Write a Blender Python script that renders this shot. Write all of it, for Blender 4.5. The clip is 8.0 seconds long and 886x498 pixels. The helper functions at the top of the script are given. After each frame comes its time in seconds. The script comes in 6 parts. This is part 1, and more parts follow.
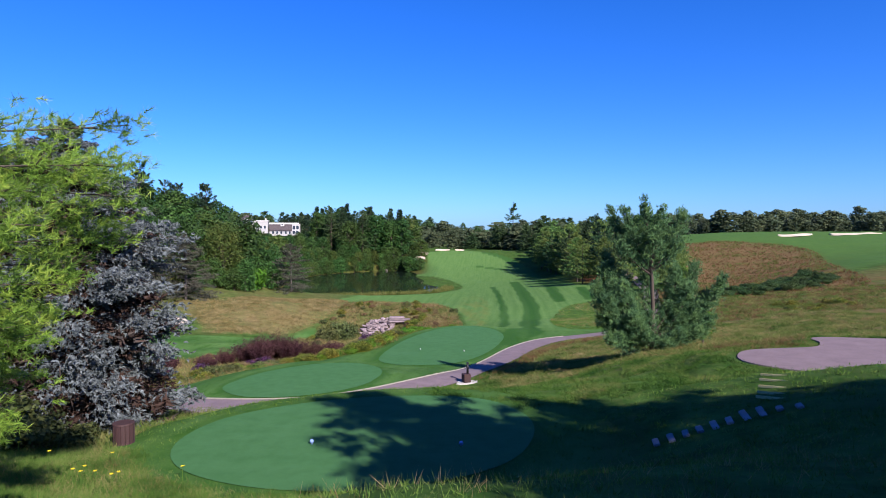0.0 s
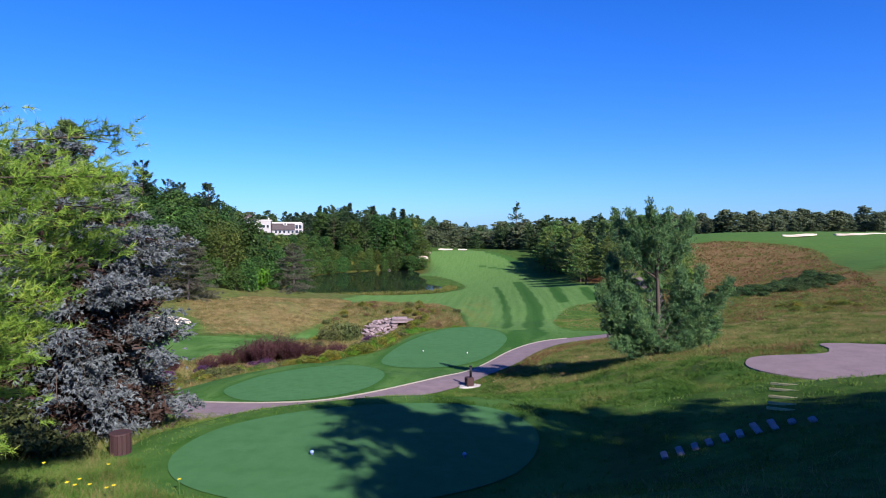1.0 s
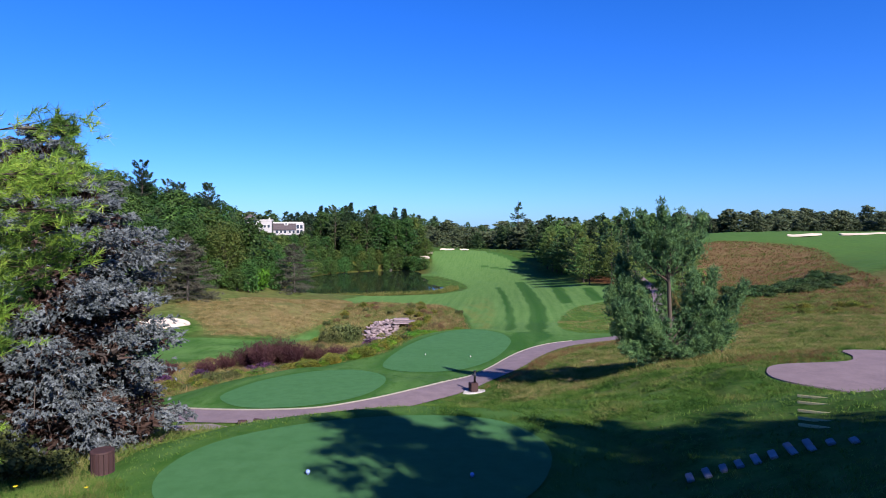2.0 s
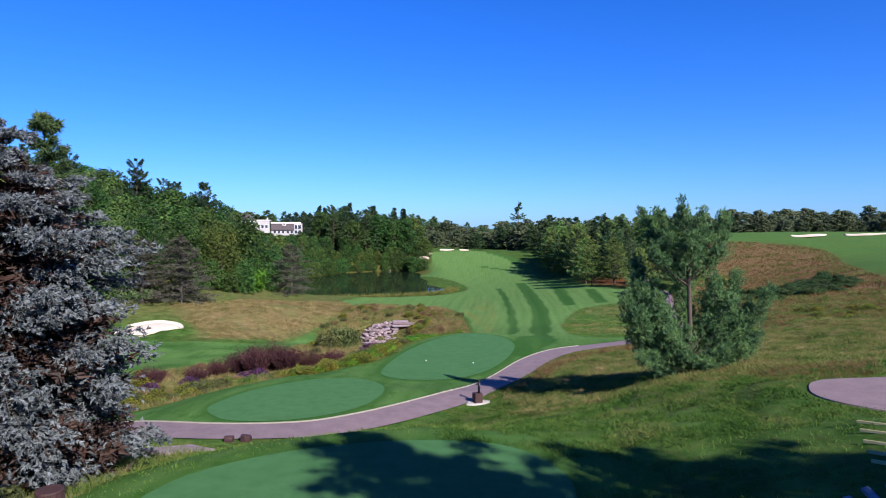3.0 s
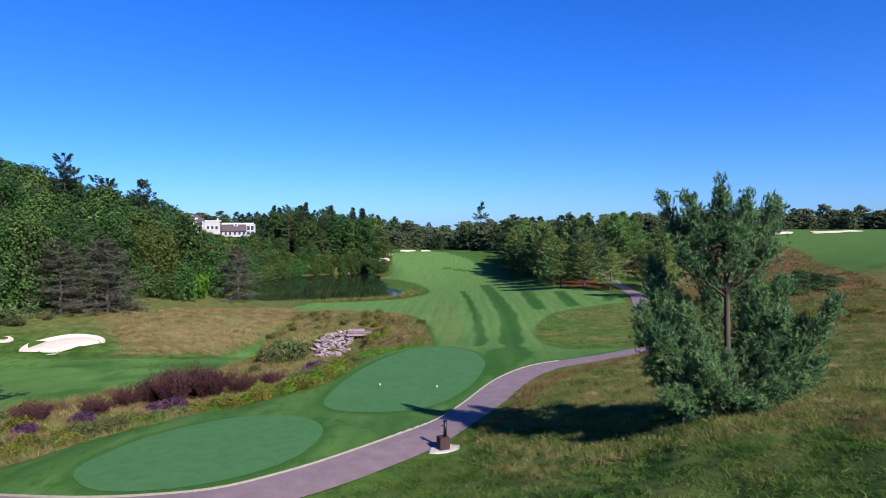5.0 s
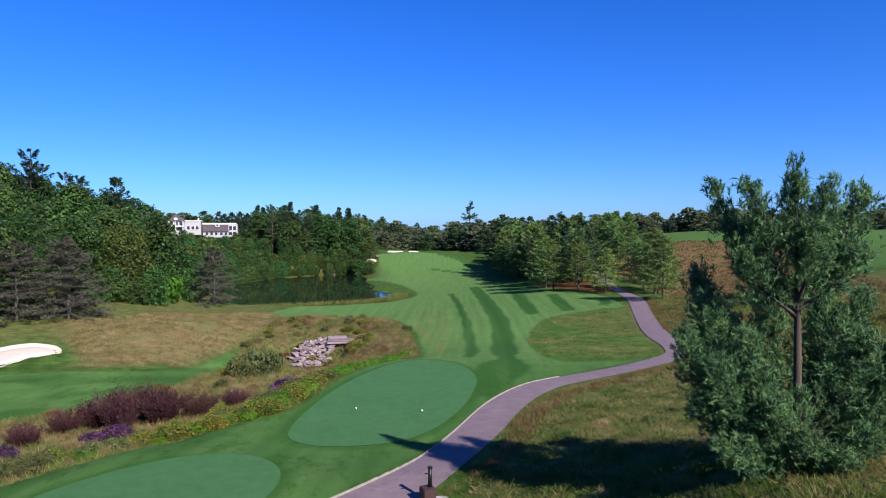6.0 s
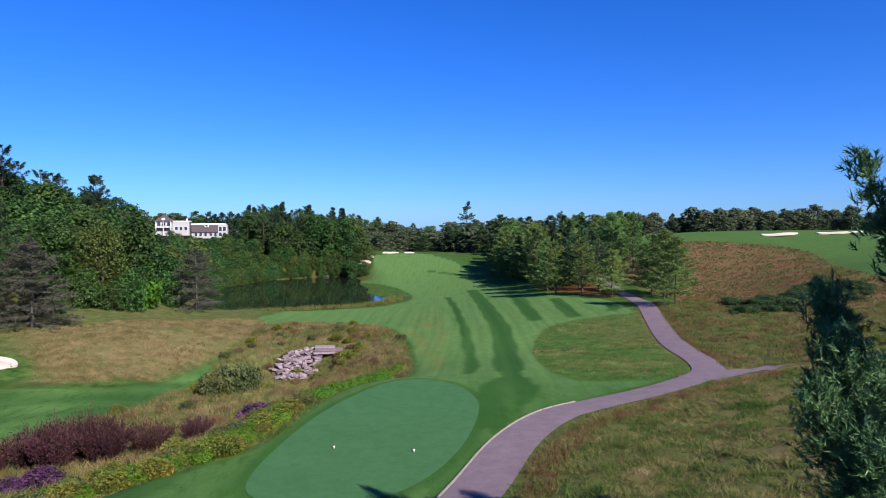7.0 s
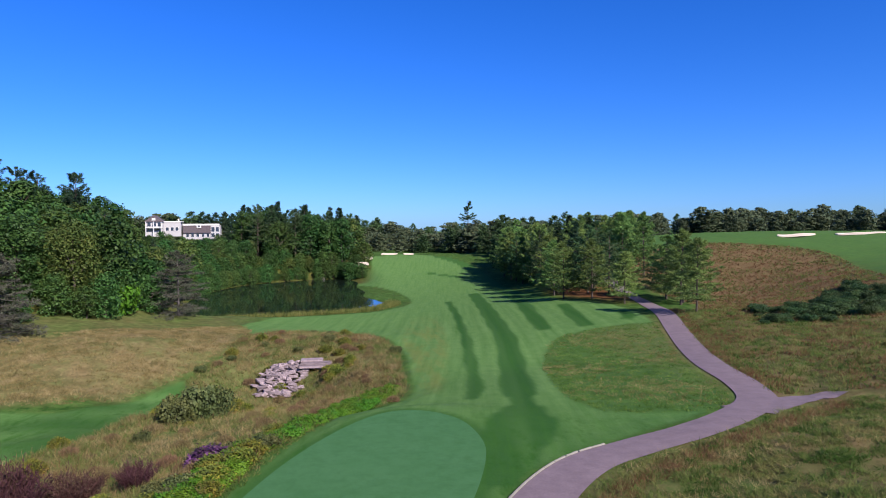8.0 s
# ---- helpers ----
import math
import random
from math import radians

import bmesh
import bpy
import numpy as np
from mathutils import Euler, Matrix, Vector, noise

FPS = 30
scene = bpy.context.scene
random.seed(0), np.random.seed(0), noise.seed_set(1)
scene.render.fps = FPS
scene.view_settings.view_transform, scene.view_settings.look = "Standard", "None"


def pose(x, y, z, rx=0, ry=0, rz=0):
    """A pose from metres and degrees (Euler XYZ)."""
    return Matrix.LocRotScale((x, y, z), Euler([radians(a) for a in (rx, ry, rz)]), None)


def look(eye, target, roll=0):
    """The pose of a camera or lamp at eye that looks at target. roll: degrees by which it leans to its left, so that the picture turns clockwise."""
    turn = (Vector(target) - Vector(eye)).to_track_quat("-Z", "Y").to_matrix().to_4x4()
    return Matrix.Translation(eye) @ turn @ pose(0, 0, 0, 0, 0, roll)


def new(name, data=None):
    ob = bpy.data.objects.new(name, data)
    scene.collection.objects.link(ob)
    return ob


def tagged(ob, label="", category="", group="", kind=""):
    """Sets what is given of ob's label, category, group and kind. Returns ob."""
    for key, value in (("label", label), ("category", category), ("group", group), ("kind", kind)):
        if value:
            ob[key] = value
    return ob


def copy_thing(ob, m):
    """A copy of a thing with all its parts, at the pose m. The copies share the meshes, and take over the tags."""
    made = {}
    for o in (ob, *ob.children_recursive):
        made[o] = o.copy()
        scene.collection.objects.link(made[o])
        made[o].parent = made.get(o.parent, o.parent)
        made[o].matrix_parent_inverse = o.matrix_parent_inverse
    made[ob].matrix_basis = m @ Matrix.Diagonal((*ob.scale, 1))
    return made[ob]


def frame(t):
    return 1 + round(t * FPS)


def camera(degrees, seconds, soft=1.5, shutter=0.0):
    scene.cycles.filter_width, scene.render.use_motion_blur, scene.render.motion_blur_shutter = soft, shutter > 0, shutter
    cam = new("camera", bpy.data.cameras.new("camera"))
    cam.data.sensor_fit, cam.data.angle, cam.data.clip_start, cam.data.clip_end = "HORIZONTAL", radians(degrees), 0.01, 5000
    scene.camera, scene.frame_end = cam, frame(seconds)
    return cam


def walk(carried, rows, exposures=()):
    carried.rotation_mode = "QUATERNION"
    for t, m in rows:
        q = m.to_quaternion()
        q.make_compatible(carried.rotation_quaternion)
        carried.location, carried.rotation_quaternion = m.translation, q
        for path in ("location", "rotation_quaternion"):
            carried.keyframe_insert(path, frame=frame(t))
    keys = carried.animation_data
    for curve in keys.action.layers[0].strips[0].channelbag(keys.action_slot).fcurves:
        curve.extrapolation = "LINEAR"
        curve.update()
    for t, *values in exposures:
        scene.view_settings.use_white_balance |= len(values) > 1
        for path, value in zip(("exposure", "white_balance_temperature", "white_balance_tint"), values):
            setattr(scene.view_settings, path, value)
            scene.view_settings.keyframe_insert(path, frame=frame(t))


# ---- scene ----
cam = camera(70.72, 8.0, soft=1.0)
PATH = [
    (0.0, pose(0.307, -3.536, 11.405, 88.198, 0.053, -0.419)),
    (0.5, pose(0.320, -3.444, 11.512, 88.117, 0.009, -0.298)),
    (1.0, pose(0.301, -3.141, 11.621, 88.104, -0.017, -0.153)),
    (1.5, pose(0.271, -2.629, 11.686, 88.070, 0.017, -0.018)),
    (3.0, pose(0.000, 0.630, 11.700, 88.100, -0.000, -0.100)),
    (3.5, pose(-0.023, 2.442, 11.654, 88.114, 0.079, -0.627)),
    (4.0, pose(0.042, 4.566, 11.576, 88.099, 0.187, -1.519)),
    (4.5, pose(0.185, 6.977, 11.437, 88.136, 0.271, -2.667)),
    (6.0, pose(0.929, 15.455, 11.337, 88.199, 0.318, -4.655)),
    (6.5, pose(1.197, 18.675, 11.300, 88.213, 0.307, -4.877)),
    (7.0, pose(1.481, 22.194, 11.322, 88.248, 0.343, -4.978)),
    (7.5, pose(1.830, 25.863, 11.318, 88.281, 0.320, -4.989)),
    (8.0, pose(2.297, 29.880, 11.347, 88.298, 0.353, -4.904)),
]
walk(cam, PATH, [(0.0, 1.24), (4.5, 1.17), (8.0, 1.06)])

# ---- daylight: a clear early-autumn sky, low sun behind the camera to the right ----
SUN_ELEVATION, SUN_TURN = 34.0, 147.0
world = bpy.data.worlds.new("clear_sky")
scene.world = world
world.use_nodes = True
wn = world.node_tree.nodes
sky = wn.new("ShaderNodeTexSky")
sky.sky_type, sky.sun_disc = "NISHITA", False
sky.sun_elevation, sky.sun_rotation = radians(SUN_ELEVATION), radians(SUN_TURN)
sky.air_density, sky.dust_density, sky.ozone_density = 1.0, 0.3, 3.0
tint = wn.new("ShaderNodeMix")
tint.data_type, tint.blend_type = "RGBA", "MULTIPLY"
tint.inputs["Factor"].default_value = 1.0
tint.inputs["B"].default_value = (0.70, 0.92, 1.30, 1)
world.node_tree.links.new(sky.outputs["Color"], tint.inputs["A"])
deep = wn.new("ShaderNodeHueSaturation")
deep.inputs["Saturation"].default_value = 1.15
world.node_tree.links.new(tint.outputs["Result"], deep.inputs["Color"])
cool = wn.new("ShaderNodeMix")
cool.data_type, cool.blend_type = "RGBA", "MULTIPLY"
cool.inputs["Factor"].default_value = 1.0
cool.inputs["B"].default_value = (0.66, 0.85, 1.25, 1)
world.node_tree.links.new(deep.outputs["Color"], cool.inputs["A"])
world.node_tree.links.new(cool.outputs["Result"], wn["Background"].inputs["Color"])
wn["Background"].inputs["Strength"].default_value = 0.053
sun_data = bpy.data.lights.new("sun", "SUN")
sun_data.energy, sun_data.angle, sun_data.color = 5.0, radians(0.5), (1.0, 0.92, 0.88)
sun = new("sun", sun_data)
az, el = radians(SUN_TURN), radians(SUN_ELEVATION)
sun.matrix_world = look((0, 0, 0), (-math.sin(az) * math.cos(el), -math.cos(az) * math.cos(el), -math.sin(el)))


# ---- materials ----
def mat(name, rough=0.8, metal=0.0, spec=0.3):
    m = bpy.data.materials.new(name)
    m.use_nodes = True
    b = m.node_tree.nodes["Principled BSDF"]
    b.inputs["Roughness"].default_value, b.inputs["Metallic"].default_value = rough, metal
    b.inputs["Specular IOR Level"].default_value = spec
    return m, m.node_tree.nodes, m.node_tree.links, b


def noise_node(n, l, scale, detail=4.0, rough=0.6, stretch=None):
    t = n.new("ShaderNodeTexNoise")
    t.inputs["Scale"].default_value, t.inputs["Detail"].default_value, t.inputs["Roughness"].default_value = scale, detail, rough
    c = n.new("ShaderNodeTexCoord")
    if stretch:
        k = n.new("ShaderNodeMapping")
        k.inputs["Scale"].default_value = stretch
        l.new(c.outputs["Object"], k.inputs["Vector"])
        l.new(k.outputs["Vector"], t.inputs["Vector"])
    else:
        l.new(c.outputs["Object"], t.inputs["Vector"])
    return t.outputs["Fac"]


def ramp(n, l, value, stops):
    r = n.new("ShaderNodeValToRGB")
    while len(r.color_ramp.elements) < len(stops):
        r.color_ramp.elements.new(0.5)
    for e, (p, c) in zip(r.color_ramp.elements, stops):
        e.position, e.color = p, (*c, 1)
    l.new(value, r.inputs["Fac"])
    return r.outputs["Color"]


def mix(n, l, fac, a, b, blend="MIX"):
    m = n.new("ShaderNodeMix")
    m.data_type, m.blend_type = "RGBA", blend
    for sock, v in ((m.inputs["Factor"], fac), (m.inputs["A"], a), (m.inputs["B"], b)):
        if isinstance(v, (int, float)):
            sock.default_value = v
        elif isinstance(v, tuple):
            sock.default_value = (*v, 1)
        else:
            l.new(v, sock)
    return m.outputs["Result"]


def calc(n, l, op, a, b=0.0, clamp=False):
    m = n.new("ShaderNodeMath")
    m.operation, m.use_clamp = op, clamp
    for sock, v in zip(m.inputs, (a, b)):
        if isinstance(v, (int, float)):
            sock.default_value = v
        else:
            l.new(v, sock)
    return m.outputs["Value"]


def bump(n, l, b, value, strength, distance):
    k = n.new("ShaderNodeBump")
    k.inputs["Strength"].default_value, k.inputs["Distance"].default_value = strength, distance
    l.new(value, k.inputs["Height"])
    l.new(k.outputs["Normal"], b.inputs["Normal"])


def attribute(n, name):
    a = n.new("ShaderNodeAttribute")
    a.attribute_name = name
    return a.outputs["Fac"]


def plain(name, lo, hi, scale=3.0, rough=0.8, metal=0.0, relief=0.0, distance=0.01, stretch=None, spec=0.3, varied=0.0):
    """A surface between two colours, with coarse stains and fine grain."""
    m, n, l, b = mat(name, rough, metal, spec)
    coarse, fine = noise_node(n, l, scale, 5, 0.65, stretch), noise_node(n, l, scale * 9, 3, 0.7, stretch)
    both = calc(n, l, "ADD", calc(n, l, "MULTIPLY", coarse, 0.65), calc(n, l, "MULTIPLY", fine, 0.35))
    col = ramp(n, l, both, [(0.32, lo), (0.68, hi)])
    if varied:
        info = n.new("ShaderNodeObjectInfo")
        k = calc(n, l, "ADD", calc(n, l, "MULTIPLY", info.outputs["Random"], varied), 1 - varied / 2)
        grey = n.new("ShaderNodeCombineColor")
        for s in grey.inputs:
            l.new(k, s)
        col = mix(n, l, 1.0, col, grey.outputs["Color"], "MULTIPLY")
    l.new(col, b.inputs["Base Color"])
    if relief:
        bump(n, l, b, both, relief, distance)
    return m


def leafy(name, colours, tree_shift=0.25, rough=0.6, through_light=0.25, spec=0.12, grain=0.35, clump=0.7):
    """Foliage: shades drift from clump to clump and a little from leaf to leaf; every plant leans lighter or darker as a whole."""
    m, n, l, b = mat(name, rough, 0.0, spec)
    geo, info = n.new("ShaderNodeNewGeometry"), n.new("ShaderNodeObjectInfo")
    patch = ramp(n, l, noise_node(n, l, clump, 5, 0.65), [(0.36, (0, 0, 0)), (0.64, (1, 1, 1))])
    k = calc(n, l, "ADD", calc(n, l, "MULTIPLY", geo.outputs["Random Per Island"], grain), calc(n, l, "MULTIPLY", patch, 1 - grain))
    step = 1.0 / max(1, len(colours) - 1)
    col = ramp(n, l, k, [(0.12 + 0.76 * i * step, c) for i, c in enumerate(colours)])
    if tree_shift:
        hsv = n.new("ShaderNodeHueSaturation")
        l.new(col, hsv.inputs["Color"])
        l.new(calc(n, l, "ADD", calc(n, l, "MULTIPLY", info.outputs["Random"], tree_shift * 2), 1 - tree_shift), hsv.inputs["Value"])
        turn = calc(n, l, "FRACT", calc(n, l, "MULTIPLY", info.outputs["Random"], 7.31))
        l.new(calc(n, l, "ADD", calc(n, l, "MULTIPLY", turn, 0.05), 0.475), hsv.inputs["Hue"])
        col = hsv.outputs["Color"]
    l.new(col, b.inputs["Base Color"])
    t = n.new("ShaderNodeBsdfTranslucent")
    l.new(col, t.inputs["Color"])
    s = n.new("ShaderNodeMixShader")
    s.inputs["Fac"].default_value = through_light
    l.new(b.outputs["BSDF"], s.inputs[1])
    l.new(t.outputs["BSDF"], s.inputs[2])
    l.new(s.outputs["Shader"], n["Material Output"].inputs["Surface"])
    return m


def turf(name, base, dark, light):
    m, n, l, b = mat(name, 0.9, 0, 0.05)
    big, mid, fine = noise_node(n, l, 0.35, 5, 0.7), noise_node(n, l, 1.7, 5, 0.7), noise_node(n, l, 30, 3, 0.75)
    col = mix(n, l, calc(n, l, "MULTIPLY", ramp(n, l, big, [(0.35, (0, 0, 0)), (0.7, (1, 1, 1))]), 0.5), base, light)
    col = mix(n, l, calc(n, l, "MULTIPLY", ramp(n, l, mid, [(0.42, (0, 0, 0)), (0.66, (1, 1, 1))]), 0.7), col, dark)
    col = mix(n, l, calc(n, l, "MULTIPLY", ramp(n, l, fine, [(0.4, (0, 0, 0)), (0.7, (1, 1, 1))]), 0.45), col, dark)
    l.new(col, b.inputs["Base Color"])
    bump(n, l, b, fine, 0.4, 0.02)
    return m


def ground_material():
    m, n, l, b = mat("ground_turf", 0.95, 0, 0.04)
    big, mid, fine = noise_node(n, l, 0.09, 5), noise_node(n, l, 0.8, 5, 0.7), noise_node(n, l, 14, 4, 0.75)
    patch = noise_node(n, l, 0.33, 4, 0.65, (1, 0.7, 1))
    tuft = noise_node(n, l, 3.5, 4, 0.7, (1, 0.6, 1))
    # rough grass, two greens with bleached tufts
    rough = mix(n, l, ramp(n, l, mid, [(0.38, (0, 0, 0)), (0.62, (1, 1, 1))]), (0.020, 0.056, 0.009), (0.066, 0.122, 0.026))
    rough = mix(n, l, calc(n, l, "MULTIPLY", ramp(n, l, tuft, [(0.5, (0, 0, 0)), (0.75, (1, 1, 1))]), 0.55), rough, (0.091, 0.097, 0.032))
    rough = mix(n, l, calc(n, l, "MULTIPLY", ramp(n, l, patch, [(0.42, (0, 0, 0)), (0.6, (1, 1, 1))]), 0.6), rough, (0.019, 0.054, 0.008))
    # mown turf with stripes
    mown = mix(n, l, attribute(n, "stripe"), (0.024, 0.072, 0.016), (0.115, 0.203, 0.062))
    mown = mix(n, l, calc(n, l, "MULTIPLY", ramp(n, l, mid, [(0.42, (0, 0, 0)), (0.7, (1, 1, 1))]), 0.35), mown, (0.032, 0.091, 0.013))
    across = n.new("ShaderNodeCombineXYZ")
    place = n.new("ShaderNodeSeparateXYZ")
    l.new(n.new("ShaderNodeTexCoord").outputs["Object"], place.inputs["Vector"])
    l.new(attribute(n, "lane"), across.inputs["X"])
    l.new(calc(n, l, "MULTIPLY", place.outputs["Y"], 0.035), across.inputs["Y"])
    fine_lines = n.new("ShaderNodeTexNoise")
    fine_lines.inputs["Scale"].default_value, fine_lines.inputs["Detail"].default_value, fine_lines.inputs["Roughness"].default_value = 1.5, 6.0, 0.75
    l.new(across.outputs["Vector"], fine_lines.inputs["Vector"])
    streak = fine_lines.outputs["Fac"]
    mown = mix(n, l, calc(n, l, "MULTIPLY", ramp(n, l, streak, [(0.45, (0, 0, 0)), (0.68, (1, 1, 1))]), 0.45), mown, (0.032, 0.097, 0.014))
    mown = mix(n, l, calc(n, l, "MULTIPLY", ramp(n, l, noise_node(n, l, 1.1, 5, 0.75, (1, 0.45, 1)), [(0.5, (0, 0, 0)), (0.68, (1, 1, 1))]), calc(n, l, "MULTIPLY", attribute(n, "shaggy"), 0.8)), mown, (0.019, 0.068, 0.008))
    mown = mix(n, l, calc(n, l, "MULTIPLY", attribute(n, "worn"), ramp(n, l, noise_node(n, l, 0.6, 4, 0.7, (1, 0.15, 1)), [(0.4, (0, 0, 0)), (0.6, (1, 1, 1))])), mown, (0.145, 0.140, 0.037))
    # bleached fescue, with dark tuft-sized patches painted for shade between tussocks
    straw = mix(n, l, ramp(n, l, mid, [(0.3, (0, 0, 0)), (0.7, (1, 1, 1))]), (0.113, 0.081, 0.035), (0.205, 0.154, 0.073))
    straw = mix(n, l, calc(n, l, "MULTIPLY", ramp(n, l, tuft, [(0.50, (0, 0, 0)), (0.66, (1, 1, 1))]), 0.75), straw, (0.046, 0.051, 0.017))
    straw = mix(n, l, calc(n, l, "MULTIPLY", attribute(n, "russet"), 0.75), straw, (0.108, 0.051, 0.030))
    edge = calc(n, l, "MULTIPLY", calc(n, l, "SUBTRACT", tuft, 0.5), 0.9)
    s = calc(n, l, "ADD", attribute(n, "straw"), calc(n, l, "MULTIPLY", calc(n, l, "ADD", edge, calc(n, l, "ADD", calc(n, l, "SUBTRACT", big, 0.5), calc(n, l, "MULTIPLY", calc(n, l, "SUBTRACT", patch, 0.5), 1.6))), attribute(n, "mottle")), True)
    col = mix(n, l, s, rough, straw)
    col = mix(n, l, attribute(n, "mown"), col, mown)
    col = mix(n, l, attribute(n, "litter_shade"), col, (0.103, 0.040, 0.019))
    speck = calc(n, l, "MULTIPLY", ramp(n, l, fine, [(0.42, (0, 0, 0)), (0.68, (1, 1, 1))]), 0.4)
    col = mix(n, l, speck, col, mix(n, l, 1.0, col, (0.45, 0.5, 0.4), "MULTIPLY"))
    l.new(col, b.inputs["Base Color"])
    h = calc(n, l, "ADD", calc(n, l, "MULTIPLY", fine, 0.4), calc(n, l, "MULTIPLY", tuft, calc(n, l, "SUBTRACT", 1.2, attribute(n, "mown"))))
    bump(n, l, b, h, 0.35, 0.08)
    return m


GROUND = ground_material()
TEE_TURF = turf("tee_turf", (0.043, 0.115, 0.043), (0.032, 0.092, 0.031), (0.056, 0.132, 0.056))
ASPHALT = plain("worn_asphalt", (0.110, 0.080, 0.089), (0.167, 0.124, 0.134), 1.1, 0.9, relief=0.3, distance=0.01)
KERB = plain("kerb_concrete", (0.170, 0.157, 0.131), (0.261, 0.241, 0.202), 4, 0.9, relief=0.3)
SAND = plain("bunker_sand", (0.397, 0.326, 0.265), (0.491, 0.414, 0.350), 1.2, 0.95, relief=0.4, distance=0.04)
BARK = plain("bark", (0.032, 0.024, 0.019), (0.091, 0.070, 0.057), 5, 0.9, relief=0.8, distance=0.03, stretch=(1, 1, 0.2))
GREY_BARK = plain("grey_bark", (0.044, 0.035, 0.032), (0.108, 0.094, 0.086), 5, 0.9, relief=0.6, distance=0.03, stretch=(1, 1, 0.2))
STONE = plain("pale_stone", (0.095, 0.070, 0.074), (0.287, 0.225, 0.236), 3.0, 0.9, relief=0.8, distance=0.06, varied=0.7)
STEP_STONE = plain("step_stone", (0.135, 0.135, 0.162), (0.216, 0.216, 0.248), 3, 0.85, relief=0.4, varied=0.3)
TIMBER = plain("weathered_timber", (0.312, 0.285, 0.146), (0.477, 0.436, 0.244), 6, 0.9, relief=0.4, stretch=(0.2, 1, 1))
DARK_TIMBER = plain("dark_stained_timber", (0.021, 0.010, 0.011), (0.052, 0.025, 0.025), 7, 0.7, relief=0.5, stretch=(1, 1, 0.2))
BLACK_METAL = plain("black_metal", (0.012, 0.012, 0.014), (0.030, 0.030, 0.034), 9, 0.45, 0.6)
GRAVEL = plain("pale_gravel", (0.256, 0.231, 0.219), (0.426, 0.396, 0.378), 18, 0.95, relief=0.8, distance=0.03)
WHITE_PAINT = plain("white_paint", (0.472, 0.459, 0.446), (0.523, 0.510, 0.497), 2, 0.6)
BLUE_PAINT = plain("blue_paint", (0.180, 0.259, 0.540), (0.252, 0.331, 0.612), 6, 0.4)
HOUSE_WALL = plain("pale_render", (0.273, 0.260, 0.260), (0.335, 0.322, 0.322), 1, 0.8)
ROOF = plain("dark_roof", (0.050, 0.040, 0.045), (0.100, 0.080, 0.085), 1.5, 0.85)
GLASS_DARK = plain("window_glass", (0.020, 0.030, 0.050), (0.040, 0.050, 0.070), 0.8, 0.08, spec=0.6)
PINE_BRIGHT = leafy("sunlit_pine_needles", [(0.058, 0.113, 0.022), (0.137, 0.240, 0.036), (0.222, 0.339, 0.050), (0.327, 0.400, 0.074)], 0.0, 0.5, 0.4, clump=1.6)
PINE_BLUE = leafy("white_pine_needles", [(0.025, 0.065, 0.030), (0.060, 0.130, 0.055), (0.098, 0.184, 0.072), (0.142, 0.240, 0.078)], 0.05, 0.5, 0.14, clump=1.6)
SPRUCE_BLUE = leafy("blue_spruce_needles", [(0.039, 0.048, 0.050), (0.074, 0.087, 0.093), (0.116, 0.132, 0.141), (0.163, 0.182, 0.192)], 0.0, 0.55, 0.1, clump=1.6)
PINE_FAR = leafy("pine_needles", [(0.021, 0.044, 0.019), (0.041, 0.078, 0.030), (0.069, 0.112, 0.037)], 0.3, 0.6, 0.15)
PINE_WARM = leafy("yellowing_pine_needles", [(0.051, 0.094, 0.029), (0.114, 0.184, 0.050), (0.180, 0.257, 0.068)], 0.25, 0.6, 0.3)
SPRUCE_DARK = leafy("dark_conifer_needles", [(0.010, 0.025, 0.013), (0.023, 0.046, 0.023), (0.037, 0.067, 0.030)], 0.25, 0.6, 0.1)
# browned needles, kept extra dark to paint in the crown's inner shade
SPRUCE_INNER = leafy("browned_shaded_spruce_needles", [(0.025, 0.014, 0.011), (0.050, 0.029, 0.023), (0.055, 0.046, 0.042)], 0.0, 0.7, 0.1)
DEAD = leafy("dying_pine_needles", [(0.032, 0.032, 0.024), (0.062, 0.058, 0.044), (0.070, 0.084, 0.049)], 0.15, 0.7, 0.1)
LEAF_GREEN = leafy("broad_leaves", [(0.015, 0.040, 0.010), (0.033, 0.074, 0.018), (0.059, 0.110, 0.025)], 0.3, 0.5, 0.22)
# leaf colours lightened and greyed to stand in for distance haze
LEAF_HAZED = leafy("hazed_far_leaves", [(0.033, 0.051, 0.028), (0.058, 0.079, 0.040), (0.093, 0.101, 0.048)], 0.0, 0.6, 0.2)
LEAF_TURNING = leafy("turning_leaves", [(0.026, 0.051, 0.011), (0.056, 0.084, 0.019), (0.089, 0.103, 0.025)], 0.25, 0.55, 0.25)
LEAF_LIME = leafy("lime_leaves", [(0.032, 0.081, 0.008), (0.070, 0.162, 0.013), (0.103, 0.205, 0.022)], 0.12, 0.5, 0.3)
HEDGE_DARK = leafy("dark_hedge_leaves", [(0.015, 0.032, 0.012), (0.032, 0.062, 0.019), (0.057, 0.091, 0.027)], 0.2, 0.55, 0.2)
LEAF_MAROON = leafy("maroon_twigs", [(0.025, 0.010, 0.012), (0.061, 0.025, 0.028), (0.070, 0.049, 0.029)], 0.15, 0.7, 0.15)
LEAF_OLIVE = leafy("olive_leaves", [(0.035, 0.046, 0.017), (0.067, 0.081, 0.027), (0.113, 0.118, 0.040)], 0.2, 0.6, 0.2)
GOLDENROD = leafy("goldenrod", [(0.054, 0.076, 0.017), (0.103, 0.124, 0.022), (0.157, 0.157, 0.024), (0.238, 0.194, 0.032)], 0.2, 0.6, 0.25)
